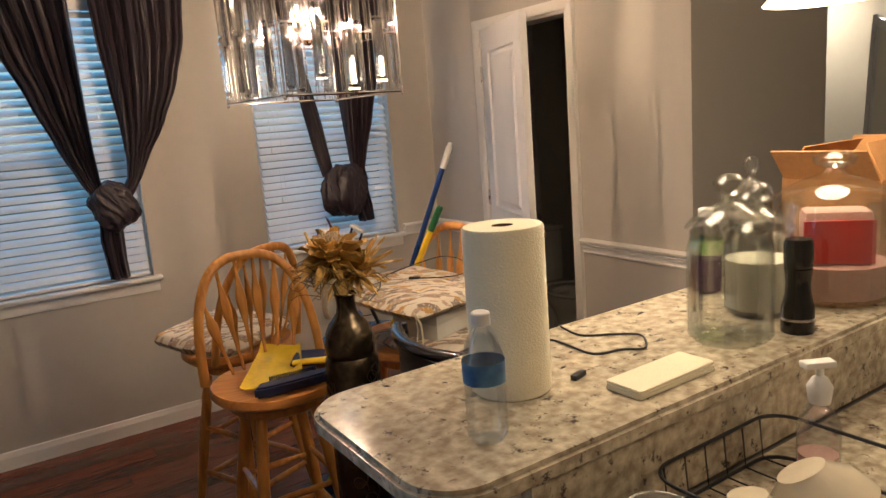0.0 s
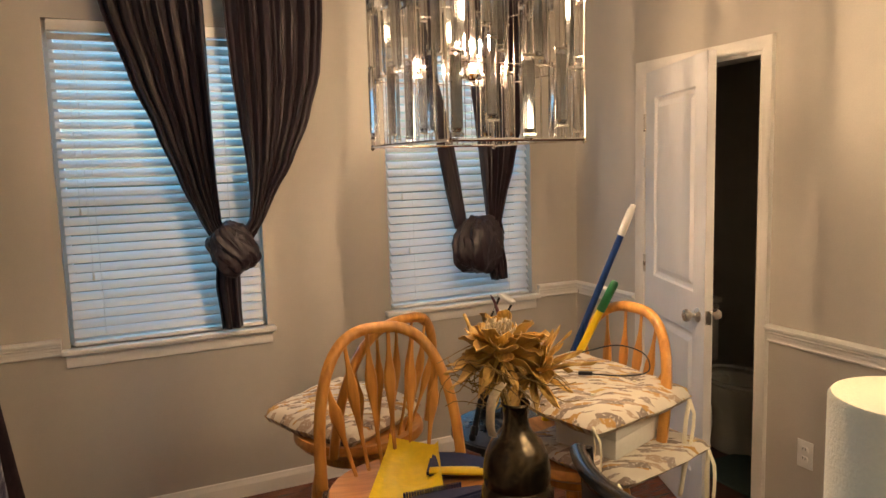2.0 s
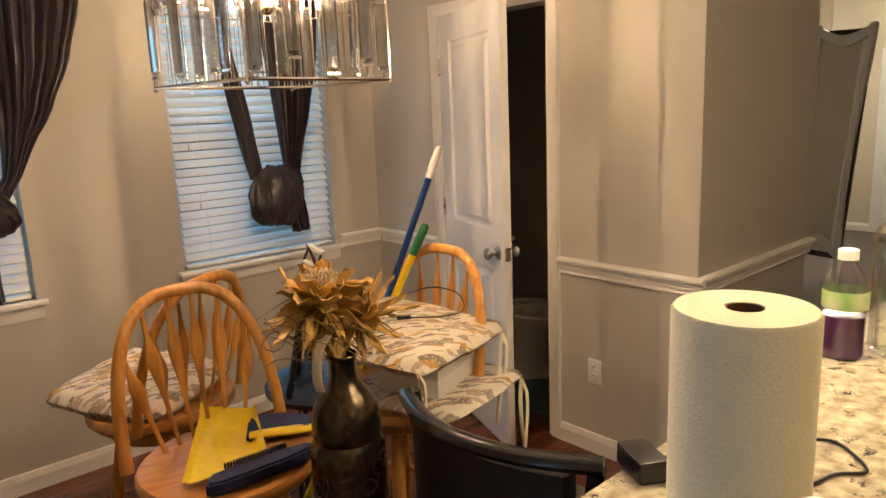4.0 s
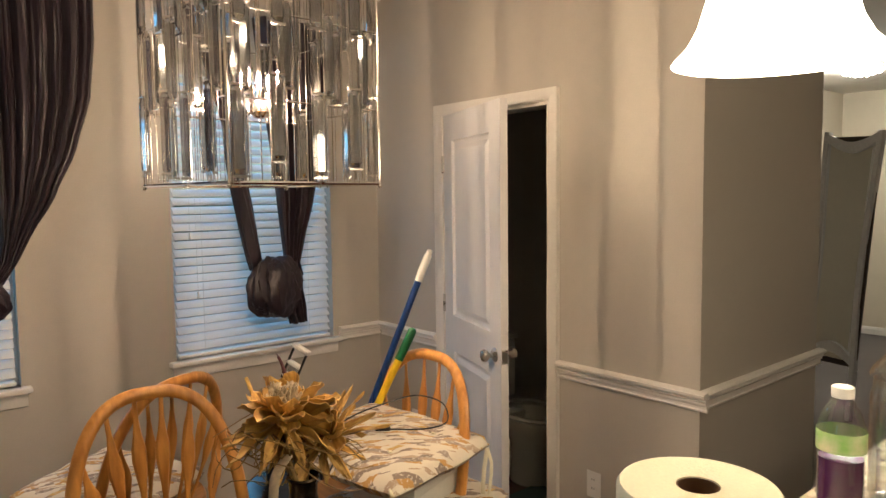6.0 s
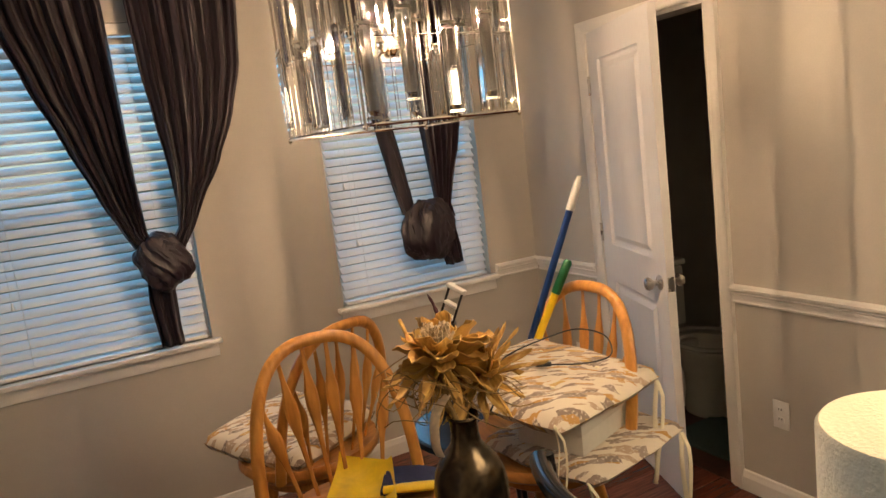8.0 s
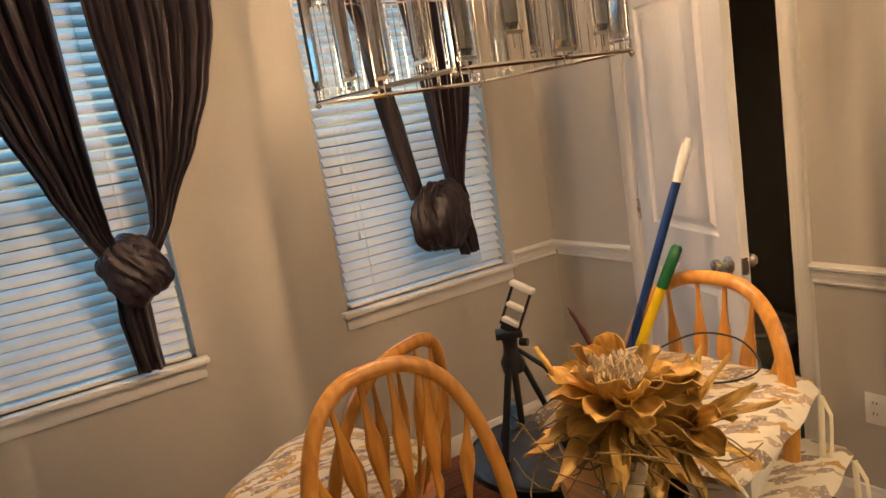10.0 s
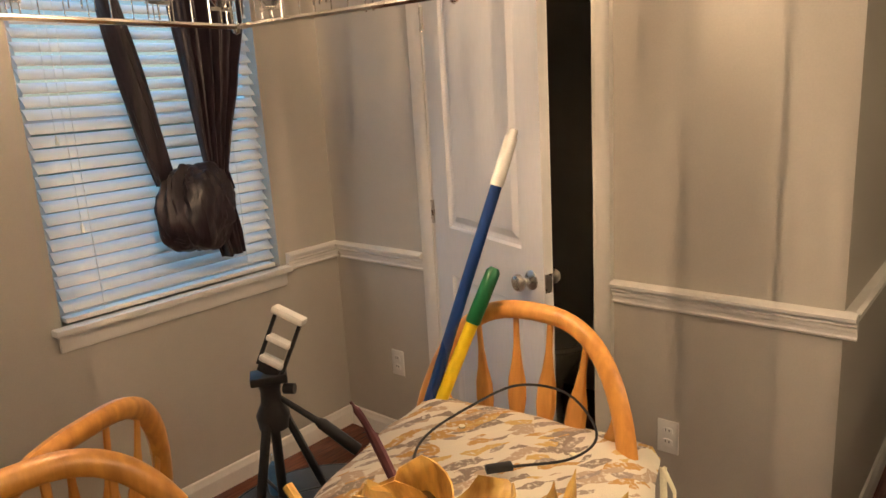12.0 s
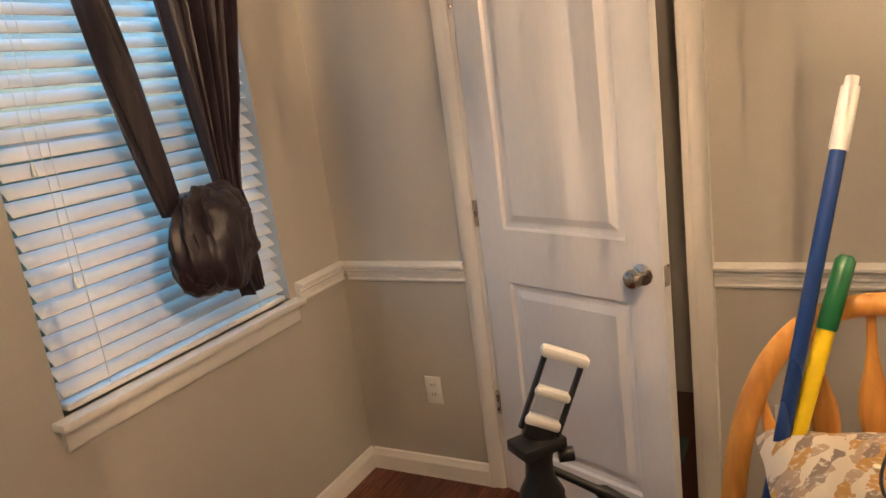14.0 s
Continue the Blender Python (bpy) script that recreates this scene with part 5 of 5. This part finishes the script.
for k in range(4):
    a = radians(45 + 90 * k)
    part("leg", tube([(0.14 * math.cos(a), 0.14 * math.sin(a), 0.60), (0.22 * math.cos(a), 0.22 * math.sin(a), 0.0)], 0.018, 8), M_BLACKWOOD, bs)
part("foot_ring", tube([(0.195 * math.cos(2 * math.pi * k / 28), 0.195 * math.sin(2 * math.pi * k / 28), 0.20) for k in range(29)], 0.009, 8), M_NICKEL, bs)


# ---------------------------------------------------------------- things on the bar
Z = 1.0955
pt = empty("paper_towel_roll", Matrix.Translation((-1.82, -3.06, Z)) @ Matrix.Diagonal((1, 1, 1.02, 1)), "tall cream paper towel roll standing on the granite", "paper towel")
part("roll", lathe(((0.0185, 0), (0.066, 0), (0.069, 0.003), (0.069, 0.276), (0.066, 0.280), (0.0185, 0.280), (0.0185, 0)), 48), M_PAPER, pt)
part("tube", lathe(((0.0182, 0.002), (0.0182, 0.279), (0.0168, 0.279), (0.0168, 0.003), (0, 0.003)), 24), M_CARD, pt, "brown cardboard core")


def drink_bottle(m, h, label_mat, fill, label, fat=1.0):
    b = empty("drink_bottle", m, label, "bottle")
    k = h / 0.20
    prof = [(0, 0.002), (0.024, 0), (0.030, 0.008)]
    for i in range(5):
        z = 0.016 + 0.014 * i
        prof += [(0.0315, z), (0.0298, z + 0.006)]
    prof += [(0.0318, 0.090), (0.0318, 0.128), (0.0300, 0.136), (0.024, 0.158), (0.014, 0.176), (0.0122, 0.180), (0.0122, 0.188)]
    part("body", lathe([(r * fat * (0.5 + 0.5 * k), z * k) for r, z in prof], 28), M_PET, b)
    part("label_band", lathe([(r * fat * (0.5 + 0.5 * k), z * k) for r, z in ((0.0322, 0.094), (0.0324, 0.095), (0.0324, 0.126), (0.0322, 0.127))], 28), label_mat, b)
    part("cap", lathe([(r * fat * (0.5 + 0.5 * k), z * k) for r, z in ((0, 0.182), (0.0145, 0.182), (0.0145, 0.199), (0.012, 0.201), (0, 0.201))], 20), M_WHITE, b, "white ribbed screw cap")
    if fill:
        part("drink", lathe([(r * fat * (0.5 + 0.5 * k), z * k) for r, z in ((0, 0.004), (0.0285, 0.005), (0.0290, 0.08), (0, 0.08))], 24), M_PURPLE, b, "purple drink, half full")
    return b


drink_bottle((-1.968, -3.188, Z), 0.192, M_LABELB, False, "clear plastic water bottle with a blue label")
drink_bottle((-1.09, -2.917, Z), 0.205, M_LABELG, True, "clear plastic bottle half full of purple drink, green label", 1.2)


def glass_jar(m, r, h, fill_h, fill_mat, label, lid_knob=True):
    j = empty("apothecary_jar", m, label, "glass jar", "glass jars")
    part("jar", lathe(((0, 0.003), (r * 0.86, 0), (r, 0.012), (r, h * 0.86), (r * 0.92, h * 0.93), (r * 0.92, h), (r * 0.89, h), (r * 0.89, h * 0.93), (r * 0.965, h * 0.86), (r * 0.965, 0.014), (0, 0.009)), 36), M_GLASS, j)
    lid = part("lid", lathe(((r * 1.0, h + 0.002), (r * 1.04, h + 0.008), (r * 0.9, h + 0.022), (r * 0.55, h + 0.042), (r * 0.22, h + 0.055), (r * 0.16, h + 0.066), (r * 0.34, h + 0.078), (r * 0.38, h + 0.092), (r * 0.22, h + 0.106), (0, h + 0.110)), 32), M_GLASS, j)
    if fill_h:
        part("contents", lathe(((0, 0.012), (r * 0.94, 0.015), (r * 0.95, fill_h), (0, fill_h + 0.004)), 28), fill_mat, j)
    return j


glass_jar((-1.355, -3.165, Z), 0.080, 0.215, 0, None, "empty clear glass apothecary jar with a lid")
glass_jar((-1.165, -3.105, Z), 0.072, 0.175, 0.12, M_SUGAR, "glass apothecary jar three quarters full of sugar")
glass_jar((-1.01, -2.985, Z), 0.050, 0.215, 0, None, "tall clear glass apothecary jar behind the sugar jar")
big = glass_jar((-0.955, -3.15, Z), 0.118, 0.225, 0.085, M_PINK, "large glass jar holding a red and white bag")
part("red_bag", prism(rounded(-0.07, 0.07, -0.072, -0.064, 0.003), 0.09, 0.185), M_RED, big, "red printed bag", m=pose(0, 0, 0, 0, 0, -52))
part("bag_body", box(-0.068, 0.068, -0.062, 0.02, 0.02, 0.205, 0.012), M_PINK, big, "pink and white bag", m=pose(0, 0, 0, 0, 0, -52))
gr = empty("pepper_grinder", (-1.235, -3.232, Z), "black waisted pepper grinder on the granite bar", "grinder")
part("base", lathe(((0, 0), (0.030, 0), (0.031, 0.004), (0.031, 0.030), (0.030, 0.05), (0.024, 0.075), (0.0225, 0.10), (0.025, 0.125), (0.0265, 0.128), (0, 0.128)), 28), M_BLACKWOOD, gr)
part("band", lathe(((0.0312, 0.026), (0.0318, 0.027), (0.0318, 0.030), (0.0312, 0.031)), 28), M_NICKEL, gr)
part("head", lathe(((0, 0.130), (0.025, 0.130), (0.027, 0.145), (0.027, 0.178), (0.024, 0.186), (0, 0.187)), 28), M_BLACKWOOD, gr)
ct = empty("open_carton", (-0.60, -3.03, Z), "open brown cardboard carton with raised flaps", "carton")
bm = bmesh.new()
for b in ((0, 0.30, 0, 0.004, 0, 0.24), (0, 0.30, 0.246, 0.25, 0, 0.24), (0, 0.004, 0.004, 0.246, 0, 0.24), (0.296, 0.30, 0.004, 0.246, 0, 0.24), (0.004, 0.296, 0.004, 0.246, 0, 0.004)):
    box(*b, bm=bm)
part("body", bm, M_CARTON, ct, smooth=False, m=pose(-0.15, -0.125, 0))
for m in (pose(-0.15, -0.125, 0.24, -25, 0, 0), pose(-0.15, 0.125, 0.24, 35, 0, 0)):
    part("flap", box(0.004, 0.296, -0.002, 0.002, 0, 0.10), M_CARTON, ct, smooth=False, m=m)
for m in (pose(-0.15, -0.125, 0.24, 0, -40, 0), pose(0.15, -0.125, 0.24, 0, 30, 0)):
    part("flap", box(-0.002, 0.002, 0.006, 0.244, 0, 0.10), M_CARTON, ct, smooth=False, m=m)
nap = empty("paper_napkin_stack", pose(-1.614, -3.212, Z, 0, 0, 0), "folded cream paper napkins on the granite bar", "napkin")
for i in range(3):
    part("napkin", prism(rounded(-0.098, 0.098, -0.038, 0.038, 0.006), 0.005 * i, 0.005 * i + 0.0045, 0.001), M_PAPER, nap, m=pose(0.001 * i, 0.001 * i, 0, 0, 0, 0.6 * i))
cb = empty("charging_cable", (0, 0, 0), "thin black cable lying in loops on the granite", "cable")
part("cord", tube(smooth_path([(x, y, Z + 0.003) for x, y in ((-1.53, -2.87), (-1.539, -2.893), (-1.546, -2.952), (-1.498, -2.992), (-1.464, -3.029), (-1.481, -3.063), (-1.521, -3.094), (-1.555, -3.068), (-1.61, -3.047), (-1.607, -2.966), (-1.612, -2.925), (-1.66, -2.89), (-1.7, -2.885))]), 0.0024, 6), M_BLACK, cb)
part("plug", box(-0.018, 0.018, -0.006, 0.006, 0.0, 0.010, 0.002), M_BLACK, cb, m=pose(-1.71, -3.11, Z, 0, 0, 15))
part("adapter", box(-0.035, 0.035, -0.022, 0.022, 0.0, 0.032, 0.005), M_BLACK, cb, "black power adapter", m=pose(-1.715, -2.885, Z, 0, 0, 60))

# sink counter: drying dishes
ZL = 0.9275
rack = empty("dish_rack", (-1.60, -3.455, ZL), "dark wire dish rack on the kitchen worktop", "dish rack")
for z, s in ((0.012, 0.96), (0.085, 1.0)):
    x, y = 0.165 * s, 0.150 * s
    o = rounded(-x, x, -y, y, 0.05)
    part("wire_frame", tube([(p[0], p[1], z) for p in o + o[:1]], 0.0032, 6), M_BLACK, rack)
for i in range(6):
    x = -0.125 + 0.05 * i
    part("wire", tube([(x, -0.150, 0.085), (x, -0.142, 0.012), (x, 0.142, 0.012), (x, 0.150, 0.085)], 0.0016, 5), M_BLACK, rack)
for x, y, r, tilt, az in ((0.0, -0.015, 0.080, 150, 25), (-0.125, 0.0, 0.060, 168, 10)):
    bw = empty("bowl", pose(-1.60 + x, -3.455 + y, ZL + 0.065, 0, 0, az) @ pose(0, 0, 0, tilt, 0, 0), "cream ceramic bowl upturned in the dish rack", "bowl", "drying bowls")
    part("bowl_body", lathe(((0, -0.034), (r * 0.45, -0.034), (r * 0.48, -0.028), (r * 0.8, -0.008), (r, 0.026), (r * 0.97, 0.028), (r * 0.76, -0.002), (r * 0.4, -0.022), (0, -0.024)), 36), M_CERAMIC, bw)
pan = empty("frying_pan", pose(-1.80, -3.40, ZL + 0.035, 18, 10, 0) @ Matrix.Scale(0.72, 4), "steel pan lid resting at the edge of the sink", "pan")
part("dish", lathe(((0, -0.02), (0.08, -0.018), (0.108, -0.004), (0.120, 0.010), (0.123, 0.010), (0.110, -0.008), (0.08, -0.023), (0, -0.025)), 40), M_STEEL, pan)
part("rim", tube([(0.122 * math.cos(2 * math.pi * k / 36), 0.122 * math.sin(2 * math.pi * k / 36), 0.010) for k in range(37)], 0.004, 6), M_STEEL, pan)
sp = empty("soap_dispenser", (-1.46, -3.40, ZL), "clear soap bottle with a white pump top", "soap dispenser")
part("bottle", lathe(((0, 0.001), (0.030, 0), (0.033, 0.01), (0.033, 0.10), (0.024, 0.125), (0.013, 0.135), (0.013, 0.142), (0, 0.142)), 28), M_PET, sp)
part("soap", lathe(((0, 0.004), (0.030, 0.006), (0.030, 0.05), (0, 0.05)), 24), M_PINK, sp)
part("collar", lathe(((0.016, 0.138), (0.017, 0.142), (0.020, 0.165), (0.012, 0.18), (0.006, 0.184), (0.006, 0.20), (0, 0.20)), 20), M_WHITE, sp)
part("pump_spout", box(-0.022, 0.030, -0.012, 0.012, 0.198, 0.210, 0.004), M_WHITE, sp, m=pose(0, 0, 0, 0, 0, 150))


# ---------------------------------------------------------------- powder room
wc = empty("toilet", pose(0.523, -0.721, 0.003, 0, 0, -4), "white porcelain toilet with the lid raised, in the powder room", "toilet")
bm = bmesh.new()
rings = []
for f, z, off in ((0.55, 0.0, 0.0), (0.56, 0.03, 0), (0.50, 0.12, 0), (0.56, 0.22, -0.01), (0.80, 0.31, -0.02), (0.98, 0.365, -0.03), (1.0, 0.395, -0.03), (0.93, 0.402, -0.03), (0.74, 0.395, -0.03), (0.60, 0.33, -0.02), (0.3, 0.26, 0)):
    rings.append([bm.verts.new((f * 0.18 * math.cos(2 * math.pi * k / 32), off + f * 0.235 * math.sin(2 * math.pi * k / 32), z)) for k in range(32)])
for a, b in zip(rings, rings[1:]):
    for k in range(32):
        bm.faces.new((a[k], a[(k + 1) % 32], b[(k + 1) % 32], b[k]))
bm.faces.new(rings[0][::-1])
bm.faces.new(rings[-1])
bmesh.ops.recalc_face_normals(bm, faces=bm.faces)
part("bowl", bm, M_TOILET, wc)
o = [(0.178 * math.cos(2 * math.pi * k / 32), -0.03 + 0.232 * math.sin(2 * math.pi * k / 32), 0.412) for k in range(33)]
part("seat_ring", tube(o, 0.022, 8, flat=0.45), M_TOILET, wc)
part("tank", box(-0.21, 0.21, 0.34, 0.53, 0.38, 0.74, 0.02), M_TOILET, wc)
part("tank_lid", box(-0.22, 0.22, 0.33, 0.54, 0.74, 0.775, 0.01), M_TOILET, wc)
part("foot", box(-0.09, 0.09, 0.10, 0.50, 0.0, 0.38, 0.03), M_TOILET, wc)
mat_ = part("bath_mat", prism(rounded(0.13, 0.50, -1.20, -0.80, 0.03), 0.0025, 0.014, 0.004), M_MAT)
tagged(mat_, "small teal bath mat on the powder room floor", "bath mat")


# ---------------------------------------------------------------- foyer beyond the hall
mir = empty("standing_mirror", pose(2.95, -1.37, 0.02, 0, 0, -98) @ pose(0, 0, 0, -5, 2, 0) @ Matrix.Diagonal((0.8, 1, 1.04, 1)), "tall mirror in a curved silver-white frame", "mirror")
xs = [-0.215, 0.215]
outer, inner = [], []
for i in range(25):
    t = i / 24
    outer.append((-0.25 + 0.5 * t, 1.92 + 0.045 * abs(2 * t - 1) ** 1.6 - 0.03 * math.sin(math.pi * t)))
bm = bmesh.new()


def strip(a, b, y0, y1):
    """A frame member between two matching edges."""
    va = [[bm.verts.new((x, y, z)) for x, z in a] for y in (y0, y1)]
    vb = [[bm.verts.new((x, y, z)) for x, z in b] for y in (y0, y1)]
    n = len(a)
    for i in range(n - 1):
        bm.faces.new((va[0][i], va[0][i + 1], vb[0][i + 1], vb[0][i]))
        bm.faces.new((va[1][i], vb[1][i], vb[1][i + 1], va[1][i + 1]))
        bm.faces.new((va[0][i], va[1][i], va[1][i + 1], va[0][i + 1]))
        bm.faces.new((vb[0][i], vb[0][i + 1], vb[1][i + 1], vb[1][i]))


strip(outer, [(x * 0.86, z - 0.075) for x, z in outer], -0.02, 0.03)
lowo = [(-0.25 + 0.5 * i / 24, 0.34 + 0.10 * math.sin(math.pi * i / 24)) for i in range(25)]
strip(lowo, [(x * 0.86, z + 0.075) for x, z in lowo], -0.02, 0.03)
for s in (-1, 1):
    l1 = [(s * (0.25 + 0.02 * math.cos(2 * math.pi * i / 24) - 0.02), 0.0 + 1.965 * i / 24) for i in range(25)]
    strip(l1, [(x - s * 0.042, z) for x, z in l1], -0.022, 0.032)
bmesh.ops.recalc_face_normals(bm, faces=bm.faces)
part("frame", bm, M_GREYWOOD, mir)
part("mirror_glass", box(-0.215, 0.215, 0.002, 0.010, 0.40, 1.88), M_MIRROR, mir, smooth=False)
part("back_board", box(-0.235, 0.235, 0.011, 0.026, 0.36, 1.93), M_DARKWOOD, mir, smooth=False)

fd = structure(empty("door_3", pose(EAST - 0.03, -0.75, 0.01, 0, 0, -90), "white six-panel front door across the foyer", "door"), "", "door")
part("leaf", panel_door(0.91, 2.03, ((0.18, 0.80), (0.98, 1.60), (1.72, 1.92))), M_DOOR, fd)
part("door_knob", lathe(KNOB, 20), M_NICKEL, fd, "satin nickel knob", m=pose(0.84, -0.035, 0.93, 90, 0, 0))
chair = empty("dark_armchair", (2.75, -2.32, 0.006), "dark brown upholstered chair beside the mirror", "armchair")
part("seat", box(-0.26, 0.26, -0.27, 0.27, 0.26, 0.46, 0.05), M_DARKWOOD, chair)
part("backrest", box(-0.26, 0.26, 0.17, 0.28, 0.44, 0.88, 0.045), M_DARKWOOD, chair)
for sx in (-1, 1):
    part("armrest", box(sx * 0.27 - 0.04, sx * 0.27 + 0.04, -0.24, 0.24, 0.30, 0.62, 0.03), M_DARKWOOD, chair)
    for sy in (-1, 1):
        part("leg", tube([(sx * 0.22, sy * 0.22, 0.27), (sx * 0.24, sy * 0.24, 0.006)], [0.024, 0.014], 8), M_DARKWOOD, chair)
ff = empty("flush_ceiling_light", (4.5, -1.03, CEIL - 0.002), "round chrome ceiling light with lit crystal drops", "ceiling light")
part("base_plate", lathe(((0, 0), (0.17, 0), (0.17, -0.018), (0, -0.02)), 36), M_CHROME, ff)
first = None
for ring, n in ((0.05, 6), (0.10, 12), (0.145, 18)):
    for k in range(n):
        a = 2 * math.pi * k / n + ring * 9
        m = pose(ring * math.cos(a), ring * math.sin(a), -0.025 - 0.03 * (0.145 - ring) / 0.1)
        if first is None:
            first = part("crystal_drop", lathe(((0, 0), (0.006, -0.004), (0.013, -0.022), (0.010, -0.04), (0, -0.052)), 6), M_FLUSH, ff, "glowing crystal drop", smooth=False, m=m)
        else:
            again(first, m)

# ---------------------------------------------------------------- floor boards
def boards():
    w, length = 0.125, 1.22
    first = None
    y = -0.001 - w
    r = 0
    while y > -3.4:
        x = WEST - random.uniform(0, length)
        while x < HALL_E:
            a, b = max(x, WEST), min(x + length, HALL_E)
            if b - a > 0.05:
                ob = part("plank", box(0, b - a - 0.0015, 0, w - 0.0015, -0.004, 0.0, 0.0012), M_PLANK, floor, smooth=False)
                ob.location = (a, y, 0)
            x += length
        y -= w
    part("plank", box(WEST, HALL_E, SOUTH, y + w - 0.002, -0.004, 0.0), M_PLANK, floor, smooth=False)


boards()
